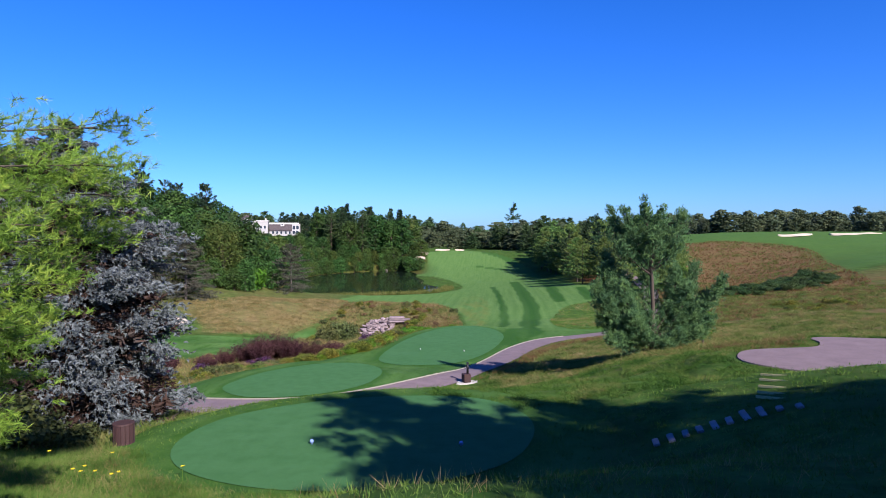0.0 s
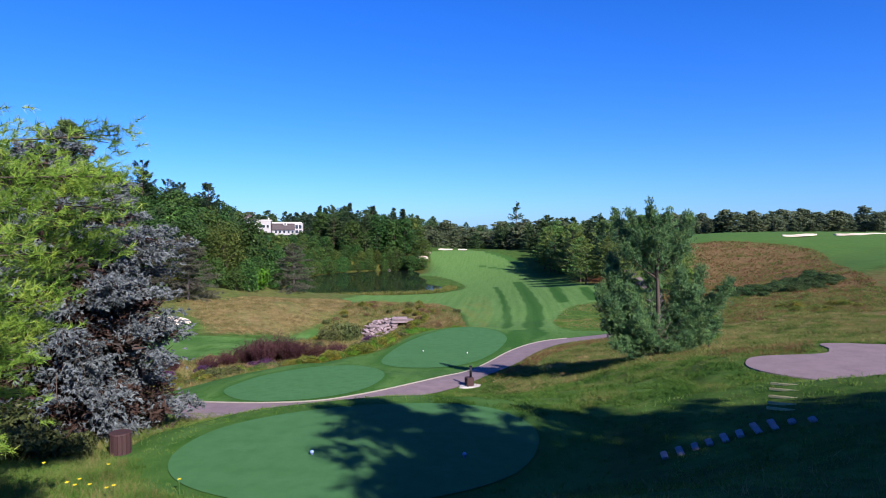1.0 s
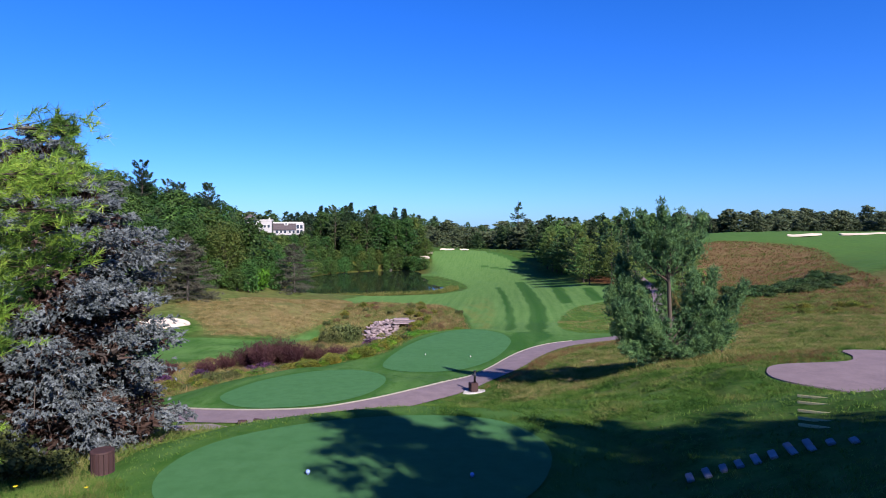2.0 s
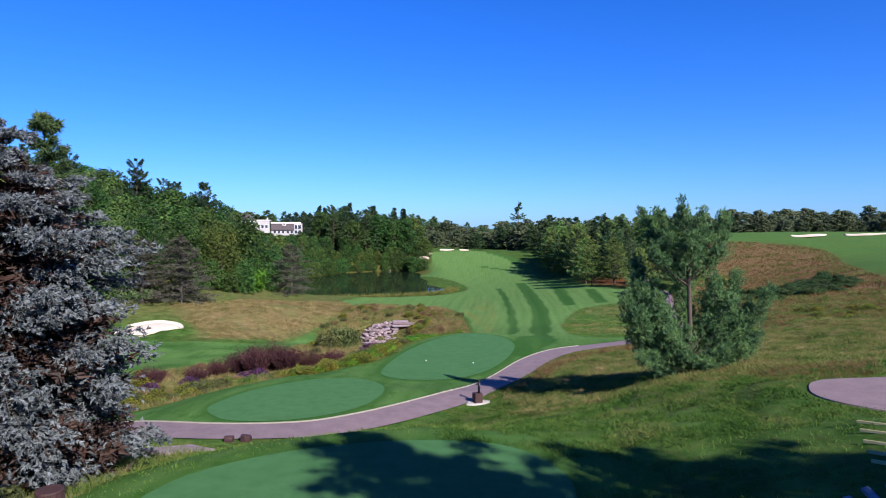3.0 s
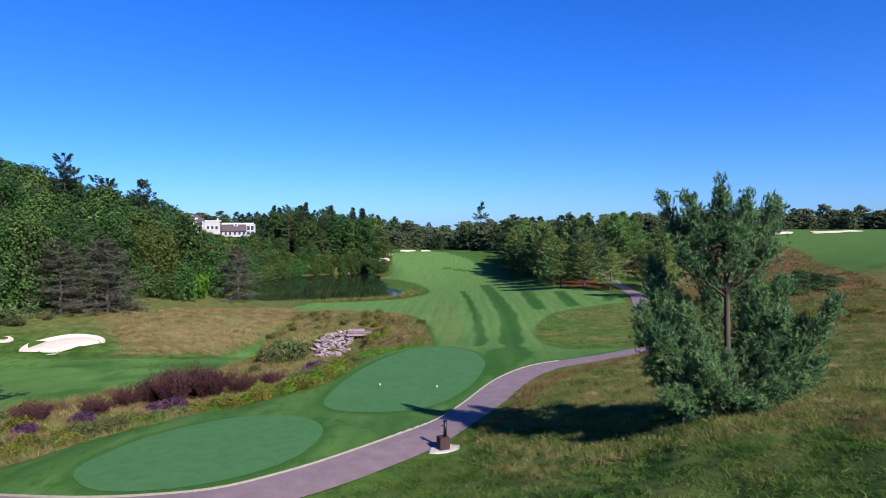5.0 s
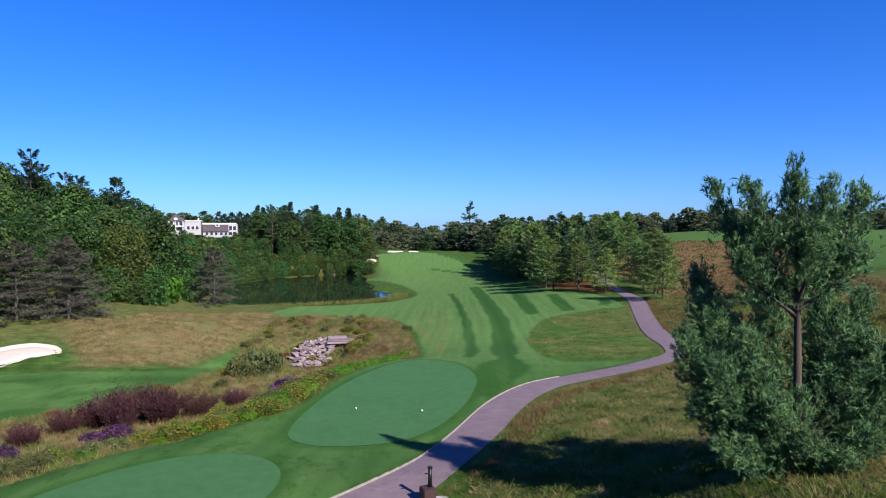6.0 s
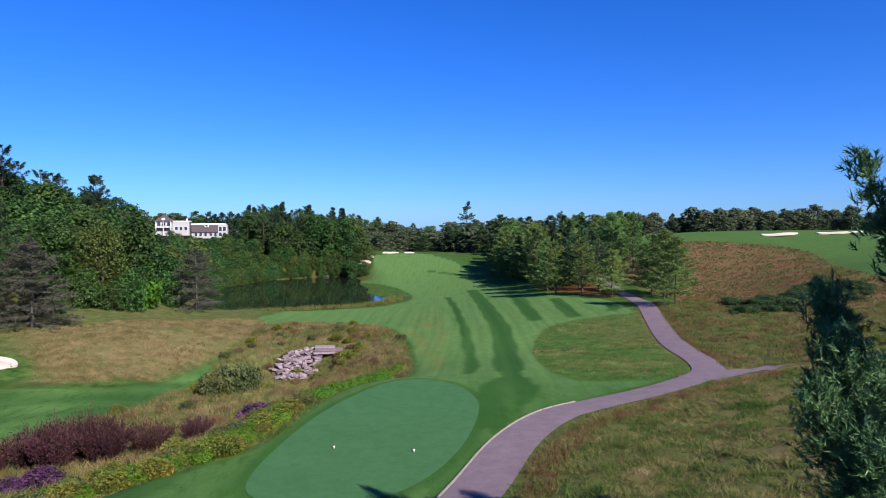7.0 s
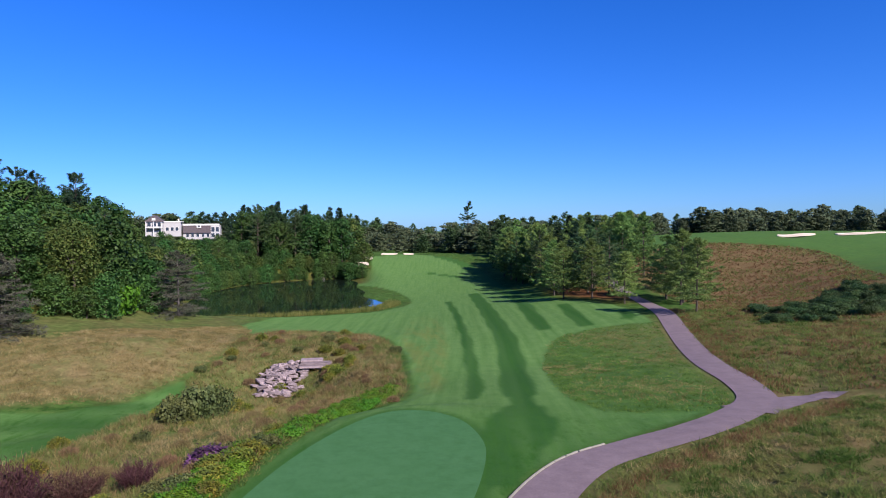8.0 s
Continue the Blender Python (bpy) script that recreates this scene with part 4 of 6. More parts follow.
def scattered(rng, outline, count, apart, tries=60):
    o = np.array(outline)
    lo, hi = o.min(0), o.max(0)
    out = []
    for _ in range(count * tries):
        p = rng.uniform(lo, hi)
        if len(out) >= count:
            break
        if inside(np.array([p[0]]), np.array([p[1]]), outline)[0] > 0 and all((p[0] - q[0]) ** 2 + (p[1] - q[1]) ** 2 > apart * apart for q in out):
            out.append((float(p[0]), float(p[1])))
    return out


FOREST_KINDS = {
    "oak": ("round", LEAF_GREEN, "deciduous_tree", "dense green broadleaf tree on the wooded slope", "tree"),
    "ash": ("oval", LEAF_GREEN, "deciduous_tree", "tall green broadleaf tree among the woods", "tree"),
    "turning": ("round", LEAF_TURNING, "autumn_tree", "broadleaf tree turning olive and yellow", "tree"),
    "pine": ("pine", PINE_FAR, "pine_tree", "dark green pine rising among the woods", "pine"),
    "warm": ("young_pine", PINE_WARM, "young_pine_tree", "yellow-green young pine beside the fairway", "pine"),
    "spruce": ("spruce", SPRUCE_DARK, "spruce_tree", "dark narrow spruce in the woods", "spruce"),
}


FAR_TRIS = {}


def far_wood(places, odds, lo, hi, name, label, seed):
    """A wood too far off to tell its trees apart: one mesh of leaves, one of needles."""
    r = np.random.default_rng(seed)
    sets = {"far_round": [], "far_oval": [], "far_pine": []}
    for x, y in places:
        kind = list(sets)[r.choice(3, p=np.array(odds) / sum(odds))]
        key = (kind, int(r.integers(1, 4)))
        if key not in FAR_TRIS:
            FAR_TRIS[key] = grown(key[1] + 90, kind)[1]
        s = float(r.uniform(lo, hi)) / {"far_round": 12, "far_oval": 15, "far_pine": 14}[kind]
        a = r.uniform(0, 6.28)
        turn = np.array([[math.cos(a), -math.sin(a), 0], [math.sin(a), math.cos(a), 0], [0, 0, 1]]) * s * np.array([1.15, 1.15, 1.0]) * np.array([r.uniform(0.8, 1.6), r.uniform(0.8, 1.6), r.uniform(0.75, 1.05)])
        sets[kind].append(FAR_TRIS[key] @ turn + np.array([x, y, on_ground(x, y, 0.3)]))
    broad = sets["far_round"] + sets["far_oval"]
    for suffix, tris, leaf in (("wood", broad, LEAF_HAZED), ("pines", sets["far_pine"], PINE_FAR)):
        if tris:
            tagged(new(f"{name}_{suffix}", tri_mesh(name, np.concatenate(tris), leaf)), label, "woods", kind="stuff")


def wood_of(places, mixture, lo, hi, group, seed, far=False, top=99.0, mid=False):
    r = np.random.default_rng(seed)
    names, odds = list(mixture), np.array(list(mixture.values()), float)
    for x, y in places:
        k = names[r.choice(len(names), p=odds / odds.sum())]
        kind, leaf, name, label, cat = FOREST_KINDS[k]
        base = {"round": 12, "oval": 15, "pine": 14, "young_pine": 10, "spruce": 13}[kind]
        if far:
            kind = {"round": "far_round", "oval": "far_oval"}.get(kind, "far_pine")
            base = {"far_round": 12, "far_oval": 15}.get(kind, 14)
        elif mid:
            kind = {"round": "mid_round", "oval": "mid_oval"}.get(kind, kind)
        h = max(2.5, min(float(r.uniform(lo, hi)), top - on_ground(x, y) - float(r.uniform(0, 1.5))))
        plant(kind, int(r.integers(1, 4)) + 10 * len(kind), leaf, name, label, cat, x, y, h / base, group, tall=float(r.uniform(0.9, 1.05)))


# ---- the near trees ----
def blue_spruce():
    """Tiers of drooping sprays, silver outside, browned and darkened for inner shade within."""
    r = np.random.default_rng(101)
    wood, outer, inner = [tube([(0, 0, -0.3), (0.05, 0, 4), (0.15, 0.05, 8), (0.4, 0.1, 11.2)], [0.24, 0.18, 0.09, 0.01], 9)], [], []
    for i in range(22):
        h = 0.5 + 10.5 * (i / 21) ** 0.95
        reach = float(np.interp(h, [0.3, 1.5, 3.7, 7.2, 8.8, 10, 11.2], [3.7, 4.4, 4.55, 4.0, 2.9, 1.5, 0.35]))
        count = 13 if h < 7 else 9 if h < 9.5 else 6
        turn = r.uniform(0, 6.28)
        for k in range(count):
            a = turn + 6.283 * k / count + r.normal() * 0.2
            L = reach * float(r.choice([0.62, 0.8, 0.95, 1.04])) * float(r.uniform(0.92, 1.06))
            out = np.array([math.cos(a), math.sin(a), 0])
            z = h + r.normal() * 0.15
            c = np.array([0.15 * h / 8, 0, z])
            fall = 0.3 - 0.42 * h / 11
            w, t, far = bough(r, (c, c + out * L * 0.6 + np.array([0, 0, 0.05 * L]), c + out * L + np.array([0, 0, -fall * L])), 0.22 + 0.16 * L, int(36 + 36 * L), 9, 0.135, 0.058,
                              flat=0.2, spray=0.42, up=0.05, start=0.3, taper=0.25, thick=0.045 - 0.0025 * h, twigs=6, cluster=9)
            wood += w
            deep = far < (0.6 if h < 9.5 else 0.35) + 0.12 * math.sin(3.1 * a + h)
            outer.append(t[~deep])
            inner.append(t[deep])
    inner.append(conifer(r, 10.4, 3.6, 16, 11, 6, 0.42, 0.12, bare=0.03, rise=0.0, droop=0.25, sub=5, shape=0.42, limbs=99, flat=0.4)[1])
    return tree("blue_spruce", "broad silvery-blue spruce with browned inner boughs, darkened for the shade among them", "spruce", joined(wood), (np.concatenate(outer), np.concatenate(inner)), BARK, SPRUCE_BLUE,
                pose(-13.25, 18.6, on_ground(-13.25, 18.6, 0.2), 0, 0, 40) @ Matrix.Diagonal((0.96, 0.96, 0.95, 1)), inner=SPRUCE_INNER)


def near_pine():
    """Long level limbs with brushes of fine needles at every shoot."""
    r = np.random.default_rng(102)
    foot = on_ground(-7.7, 5.0)
    wood, tris = [tube([(0, 0, -0.3), (0.05, 0, 3), (0.1, 0.05, 13.3 - foot)], [0.17, 0.13, 0.03], 9)], []
    for i in range(56):
        h = 8.9 + 3.9 * (i / 55) ** 0.8
        a = i * 2.39996 + r.normal() * 0.2
        L = float(np.interp(h, [8.9, 10.2, 11.2, 12.0, 12.9], [2.0, 2.9, 4.0, 4.5, 4.2])) * float(r.uniform(0.74, 1.04))
        # the side towards the spruce is the shorter one
        L = min(L, 4.35 / max(0.6, math.cos(a) + 0.75 * math.sin(a)) * float(r.uniform(0.9, 1.0)))
        out = np.array([math.cos(a), math.sin(a), 0])
        c = np.array([0.02, 0, h - foot])
        w, t, _ = bough(r, (c, c + out * L * 0.55 + np.array([0, 0, 0.02 * L]), c + out * L + np.array([0, 0, (-0.03 + 0.05 * (h - 8.9) / 3.8 + r.normal() * 0.05) * L])),
                        0.62, 140, 27, 0.135, 0.0095, flat=0.42, spray=0.5, up=0.4, start=0.2, taper=0.3, thick=0.022, twigs=2, cluster=5)
        wood += w
        tris.append(t)
    return tree("white_pine", "sunlit yellow-green pine with long soft needles", "pine", joined(wood), np.concatenate(tris), BARK, PINE_BRIGHT, pose(-7.7, 5.0, foot - 0.1))


def leaning_pine():
    """A pine with five leaders over a parted skirt of low boughs, the trunk bare between."""
    r = np.random.default_rng(103)
    line = [(0, 0, -0.3), (0.0, 0.0, 1.2), (0.02, 0, 2.8), (-0.1, -0.15, 4.4), (-0.4, -0.55, 6.4), (-0.75, -0.95, 8.0), (-0.95, -1.15, 8.95)]
    wood, tris = [tube(line, [0.19, 0.14, 0.115, 0.1, 0.065, 0.032, 0.008], 9)], []

    def on_trunk(z):
        return np.array([np.interp(z, [p[2] for p in line], [p[j] for p in line]) for j in range(2)] + [z])
    # tip, height of the root on the trunk, spread of the foliage, bend outwards, share of bare limb
    leaders = (((-2.4, 0.4, 8.55), 4.6, 0.42, 0.5, 0.45), ((-1.85, -0.45, 8.55), 4.7, 0.62, 0.4, 0.3), ((-0.95, -1.15, 9.05), 5.0, 0.6, 0.0, 0.12), ((0.1, -1.1, 8.6), 5.0, 0.6, 0.5, 0.3),
               ((1.55, -0.5, 8.4), 4.9, 0.62, 0.9, 0.36), ((-1.5, 0.5, 7.0), 4.5, 0.7, 0.4, 0.3), ((0.7, 0.3, 7.0), 4.7, 0.7, 0.4, 0.3), ((-0.4, -1.3, 7.3), 4.9, 0.75, 0.3, 0.15), ((1.2, -0.9, 6.6), 4.8, 0.6, 0.5, 0.4),
               ((-2.1, -0.5, 6.6), 4.6, 0.65, 0.5, 0.35))
    skirt = (((-0.5, -0.7, 2.6), 1.0, 0.38, 0.5, 0.4), ((-2.3, 1.4, 5.9), 0.9, 0.7, 0.9, 0.35), ((-2.7, 0.5, 5.2), 1.0, 0.72, 0.9, 0.3), ((-3.2, 0.5, 4.2), 0.8, 0.75, 0.9, 0.3), ((-2.8, -0.5, 3.5), 0.6, 0.75, 0.8, 0.3), ((-3.0, 0.0, 2.1), 0.5, 0.72, 0.6, 0.3),
             ((-1.9, -0.6, 4.3), 0.9, 0.5, 0.9, 0.45), ((-1.7, 0.8, 4.3), 1.1, 0.55, 0.9, 0.45), ((-1.6, -1.2, 2.5), 0.5, 0.65, 0.6, 0.3), ((-0.7, -1.5, 1.4), 0.4, 0.5, 0.4, 0.35), ((-2.2, -0.9, 1.3), 0.4, 0.6, 0.4, 0.3),
             ((0.4, -1.7, 1.0), 0.4, 0.5, 0.4, 0.4), ((1.3, -1.4, 1.5), 0.5, 0.55, 0.5, 0.35), ((1.6, 0.4, 4.6), 1.1, 0.5, 0.9, 0.5), ((2.0, -0.2, 4.0), 0.9, 0.65, 0.9, 0.4), ((2.6, -0.6, 3.0), 0.7, 0.7, 0.7, 0.35),
             ((3.8, -0.8, 4.6), 0.9, 0.5, 0.8, 0.5), ((3.2, 0.3, 3.5), 0.8, 0.62, 0.7, 0.4), ((2.3, -1.3, 1.7), 0.5, 0.6, 0.4, 0.35), ((1.6, 1.4, 2.6), 0.6, 0.75, 0.6, 0.25), ((-0.6, 1.7, 2.6), 0.6, 0.75, 0.6, 0.25),
             ((2.0, 1.6, 4.9), 0.9, 0.75, 0.8, 0.35), ((0.4, 2.1, 5.3), 1.0, 0.75, 0.8, 0.35), ((-1.2, 1.9, 4.6), 0.9, 0.75, 0.8, 0.35), ((3.0, 1.2, 5.2), 1.0, 0.6, 0.8, 0.4), ((-2.9, -1.2, 1.1), 0.4, 0.55, 0.4, 0.35), ((3.0, -1.1, 2.2), 0.6, 0.6, 0.6, 0.35))
    for tip, root, wide, bend, bare in leaders + skirt:
        tip = np.array(tip)
        c = on_trunk(root)
        L = float(np.linalg.norm(tip - c))
        mid = c + (tip - c) * 0.5 + np.array([(tip[0] - c[0]) * bend * 0.45, (tip[1] - c[1]) * bend * 0.45, -0.16 * bend * L])
        w, t, _ = bough(r, (c, mid, tip), wide * 1.05, int((150 if root > 3 else 210) * L * wide ** 0.9), 19, 0.165, 0.0235, flat=0.8, spray=0.42, up=0.3, start=bare if root > 3 else min(bare, 0.24), taper=0.85 if root > 3 else 0.6, thick=0.06 if root > 3 else 0.045, twigs=3, cluster=5)
        wood += w
        tris.append(t)
    return tree("white_pine", "dark green white pine with several leaders beside the path", "pine", joined(wood), np.concatenate(tris), BARK, PINE_BLUE, pose(12.9, 33.0, on_ground(12.9, 33.0, 0.1)))


blue_spruce()
near_pine()
leaning_pine()

# the tall pines behind the start, whose shade falls over the first tee
for k, (x, y, h) in enumerate(((8.5, -6.8, 8.6), (10.2, -7.6, 10.5), (12.5, -3.2, 14.2), (15.5, -6.5, 14.5), (18.8, -4.2, 13.6), (22.5, -7.5, 14.0), (26, -6.5, 13.0), (30.5, -9.5, 13.5), (35.5, -8.5, 13), (40, -12, 14))):
    plant("shade", 31 + k % 2, PINE_FAR, "shade_pine", "unseen dense dark pine behind the first tee, placed for its shade", "pine", x, y, h / 14, "pines behind the tee")

for x, y, top in ((15.3, 35.2, 5.6), (16.6, 34.6, 3.6)):
    plant("sapling", 81, LEAF_LIME, "sapling", "slender lime-green sapling behind the pine", "tree", x, y, top / 6, "saplings")

# ---- woods ----
wrng = np.random.default_rng(21)
slope_trees = scattered(wrng, SLOPE, 96, 4.6)
wood_of([p for p in slope_trees if p[1] < 132], {"oak": 5, "ash": 4, "turning": 0.6, "pine": 1.0, "spruce": 0.3}, 11, 15, "woods on the slope", 5)
view_gap = [p for p in slope_trees if p[1] > 140 and p[0] > 2 - 0.43 * (p[1] - 30)]
wood_of(view_gap, {"oak": 5, "ash": 2, "turning": 0.6}, 8, 13, "woods on the slope", 3, top=10.2, mid=True)
wood_of([p for p in slope_trees if p[1] >= 132 and p not in view_gap], {"oak": 5, "ash": 4, "turning": 0.6, "pine": 1.4, "spruce": 0.3}, 11, 15.5, "woods on the slope", 4, mid=True)
wood_of(scattered(wrng, BANK, 60, 4.2), {"oak": 4, "ash": 1, "turning": 1.2, "spruce": 0.4}, 8.5, 13, "woods by the pond", 6, top=9.9, mid=True)
wood_of(scattered(wrng, GROVE, 44, 4.6), {"oak": 1.2, "ash": 2, "pine": 4.5, "turning": 0.4, "spruce": 1.8}, 15, 19, "grove beyond the pond", 7, mid=True)
SHORE = along(rounded([(-42, 153), (-48, 170), (-48.5, 192), (-45.5, 227), (-31, 247), (-20, 251.5), (-13, 251), (-8, 243)], closed=False), 3.0)
wood_of([(x + wrng.normal() * 0.5 + 0.8, y + wrng.normal() * 0.5 - 1.8) for x, y in SHORE], {"oak": 6, "turning": 0.6}, 3.5, 6.5, "growth along the shore", 15, mid=True)
wood_of([(x + wrng.normal() * 0.6 - 2.2, y + wrng.normal() * 0.6 + 2) for x, y in SHORE], {"oak": 6, "turning": 0.6}, 5, 8, "growth along the shore", 16, mid=True)
# low growth along the wood's foot, down to the water
EDGE = along(rounded([(-57, 99), (-50, 108), (-44, 120), (-40, 130), (-37, 142), (-46, 152), (-50, 170), (-50, 192), (-47, 226), (-33, 249), (-20, 253), (-9, 256), (-6, 266)], closed=False), 4.2)
wood_of([(x + wrng.normal() * 1.2, y + wrng.normal() * 1.2) for x, y in EDGE], {"oak": 4, "turning": 1.2}, 4.2, 7.5, "growth at the wood's foot", 8, mid=True)
for k, (x, y, h) in enumerate(((-49.5, 103.5, 11), (-44, 106, 11.5), (-33, 137.5, 11))):
    plant("dead", 41 + k % 2, DEAD, "dying_pine", "grey-brown dying pine with bare inner limbs", "pine", x, y, h / 11, "dying pines", GREY_BARK)
plant("grand", 51, PINE_FAR, "tall_pine", "tall ragged pine above the practice green", "pine", -31.3, 50.3, 1.0, "")
for x, y, top in ((-88.4, 150, 29.6), (-72.8, 150, 28.2), (-70.8, 160, 24.4), (-70, 166, 23.6), (-64.9, 170, 24.2), (-64.1, 151, 22.9), (-62, 165, 23.5), (-80, 168, 27), (-96, 145, 31), (-76, 156, 26.5)):
    plant("tall", 52, SPRUCE_DARK, "ragged_pine", "ragged old pine standing above the woods", "pine", x, y, (top - on_ground(x, y)) / 26, "pines on the slope")
for x, y, top in ((-51.4, 275, 20.5), (-44, 280, 21.5), (-40.7, 275, 22.6), (-30, 272, 21.2), (-16.7, 268, 19.8)):
    plant("spruce", 54, SPRUCE_DARK, "grove_spruce", "dark pointed spruce above the grove beyond the pond", "spruce", x, y, (top - on_ground(x, y)) / 13, "grove spruces")
for x, top in ((-71.1, 19.1), (-69, 18.2), (-67, 18.8), (-63.5, 19.1), (-60.5, 18.4)):
    plant("far_pine", 55, SPRUCE_DARK, "ridge_spruce", "small dark spruce on the skyline behind the houses", "spruce", x, 285, (top - on_ground(x, 285)) / 14, "skyline spruces")

# the line of young pines along the fairway
for x, y, h, k in ((37.8, 137, 10.5, "young_pine"), (33.8, 141, 10.5, "young_pine"), (40.6, 129, 8.6, "young_pine"), (35, 152, 11, "young_pine"), (43.2, 110, 9.8, "young_pine")):
    plant(k, 61, PINE_WARM, "young_pine_tree", "yellow-green young pine beside the fairway", "pine", x, y, h / 10, "pines along the fairway")
LINE = [(43, 141), (38, 150), (37, 170), (36, 200), (35, 235), (44, 252), (60, 235), (64, 190), (60, 150), (50, 126), (46, 124)]
clear = [p for p in scattered(wrng, LINE, 58, 4.4) if min(math.hypot(p[0] - q[0], p[1] - q[1]) for q in CART_PATH) > 2.8]
wood_of(clear, {"warm": 5, "pine": 2.5, "spruce": 0.7}, 10, 14.5, "pines along the fairway", 9)
plant("tall", 53, PINE_FAR, "tall_pine", "lone tall pine far down the fairway", "pine", 40.5, 333, 26 / 26, "")
far_wood(scattered(wrng, [(22, 345), (60, 335), (75, 300), (60, 258), (46, 258), (39, 285), (38, 310)], 34, 4.6), (1, 1, 3), 11, 16, "green_side", "dark pines and broadleaf trees beyond the far green", 10)
far_wood(scattered(wrng, [(-14, 300), (4, 318), (24, 345), (60, 340), (60, 385), (-70, 385), (-60, 310)], 90, 4.4), (3, 2, 1.6), 9, 13.5, "beyond_green", "mixed autumn woods beyond the far green", 11)
far_wood(scattered(wrng, [(92, 240), (150, 222), (220, 196), (300, 160), (320, 190), (230, 240), (150, 262), (95, 262)], 190, 3.2), (5, 1.5, 0.5), 4.5, 9.8, "hilltop", "row of dark broadleaf trees along the hilltop", 12)
far_wood(scattered(wrng, [(-460, 430), (-200, 400), (0, 410), (200, 400), (460, 380), (480, 470), (0, 500), (-480, 480)], 230, 6), (4, 2, 2), 12, 18, "far", "distant woods along the horizon", 13)
far_wood(scattered(wrng, [(-135, 240), (-95, 264), (-60, 270), (-60, 300), (-130, 300)], 34, 5), (1, 1, 3), 8, 11, "ridge", "dark trees behind the houses on the ridge", 14)
# unseen pines added farther back behind the start to block sky light
for k, (x, y, h) in enumerate(((16, -13, 16), (23, -15, 16), (30, -17, 16), (37, -18, 16), (45, -16, 15), (27, -11, 15))):
    plant("far_pine", 35 + k % 2, PINE_FAR, "shade_pine", "unseen dense dark pine behind the first tee, placed for its shade", "pine", x, y, h / 14, "pines behind the tee")


# ---- houses on the ridge ----
def window(parent, x, y, z, w, h):
    win = part("window", bm_mesh("window", box(bmesh.new(), x, y, z, w + 0.24, 0.12, h + 0.24), WHITE_PAINT), parent)
    part("pane", bm_mesh("pane", box(bmesh.new(), x, y - 0.07, z, w, 0.06, h), GLASS_DARK), win)


def gable_house():
    m = pose(-75.3, 253, 10.2, 0, 0, 12) @ Matrix.Scale(0.85, 4)
    ob = thing("house", "white two-storey house with a dark gabled roof", "house", m)
    bm = box(bmesh.new(), -3, 0, 2.6, 6.4, 8, 6.0)
    box(bm, 3.4, 1.2, 2.5, 6.4, 7, 5.8)
    part("wall", bm_mesh("wall", bm, HOUSE_WALL), ob)
    bm = bmesh.new()
    v = [bm.verts.new(c) for c in ((-6.8, -4.6, 5.5), (0.5, -4.6, 5.5), (-3.1, -4.6, 8.2), (-6.8, 4.6, 5.5), (0.5, 4.6, 5.5), (-3.1, 4.6, 8.2))]
    for f in ((0, 1, 2), (3, 5, 4), (0, 2, 5, 3), (1, 4, 5, 2), (0, 3, 4, 1)):
        bm.faces.new([v[i] for i in f])
    roof = part("roof", bm_mesh("roof", bm, ROOF), ob, "dark shingled gable")
    part("attic_window", bm_mesh("attic_window", box(bmesh.new(), -3.1, -4.62, 6.5, 1.3, 0.1, 0.9), WHITE_PAINT), roof)
    part("parapet", bm_mesh("parapet", box(bmesh.new(), 3.6, 1.2, 5.6, 6.9, 7.4, 0.4, 0.05), WHITE_PAINT), ob)
    part("chimney", bm_mesh("chimney", box(bmesh.new(), 5.4, 2, 6.2, 0.6, 0.6, 1.2), WHITE_PAINT), ob)
    bm = box(bmesh.new(), -3, -5.0, 3.1, 6.2, 2.2, 0.25)
    for x in (-5.8, -3.0, -0.2):
        box(bm, x, -5.9, 1.5, 0.25, 0.25, 3.2)
        box(bm, x, -5.9, 4.3, 0.22, 0.22, 2.4)
    part("balcony", bm_mesh("balcony", bm, WHITE_PAINT), ob)
    for x in (-4.9, -3.0, -1.1):
        window(ob, x, -4.02, 4.4, 1.3, 1.5)
    for x in (1.6, 3.4, 5.2):
        window(ob, x, -2.32, 2.6, 1.1, 1.4)


def flat_house():
    m = pose(-64, 259, 9.2, 0, 0, 10) @ Matrix.Scale(0.72, 4)
    ob = thing("house", "long white flat-roofed house with a dark mansard band", "house", m)
    bm = box(bmesh.new(), 0, 0, 2.0, 17, 8, 5.2)
    box(bm, 6.4, -1.6, 3.0, 4.4, 6, 6.6)
    part("wall", bm_mesh("wall", bm, HOUSE_WALL), ob)
    part("roof", bm_mesh("roof", box(bmesh.new(), -2.2, -0.3, 4.2, 12.8, 8.8, 3.8, 0.2), ROOF), ob, "dark mansard band")
    part("parapet", bm_mesh("parapet", box(bmesh.new(), -0.5, 0, 6.55, 16.4, 7.6, 0.8, 0.05), WHITE_PAINT), ob)
    part("dormer", bm_mesh("dormer", box(bmesh.new(), -1.2, -4.4, 5.8, 2.0, 1.6, 1.5), WHITE_PAINT), ob)
    window(ob, -1.2, -5.22, 5.8, 1.1, 0.8)
    for x in (-6.5, -4.2, -1.9, 0.6, 2.8):
        window(ob, x, -4.02, 1.3, 1.2, 1.5)
    for x in (5.2, 7.2):
        window(ob, x, -4.62, 4.2, 1.5, 2.2)
        window(ob, x, -4.62, 1.4, 1.5, 1.8)


gable_house()
flat_house()
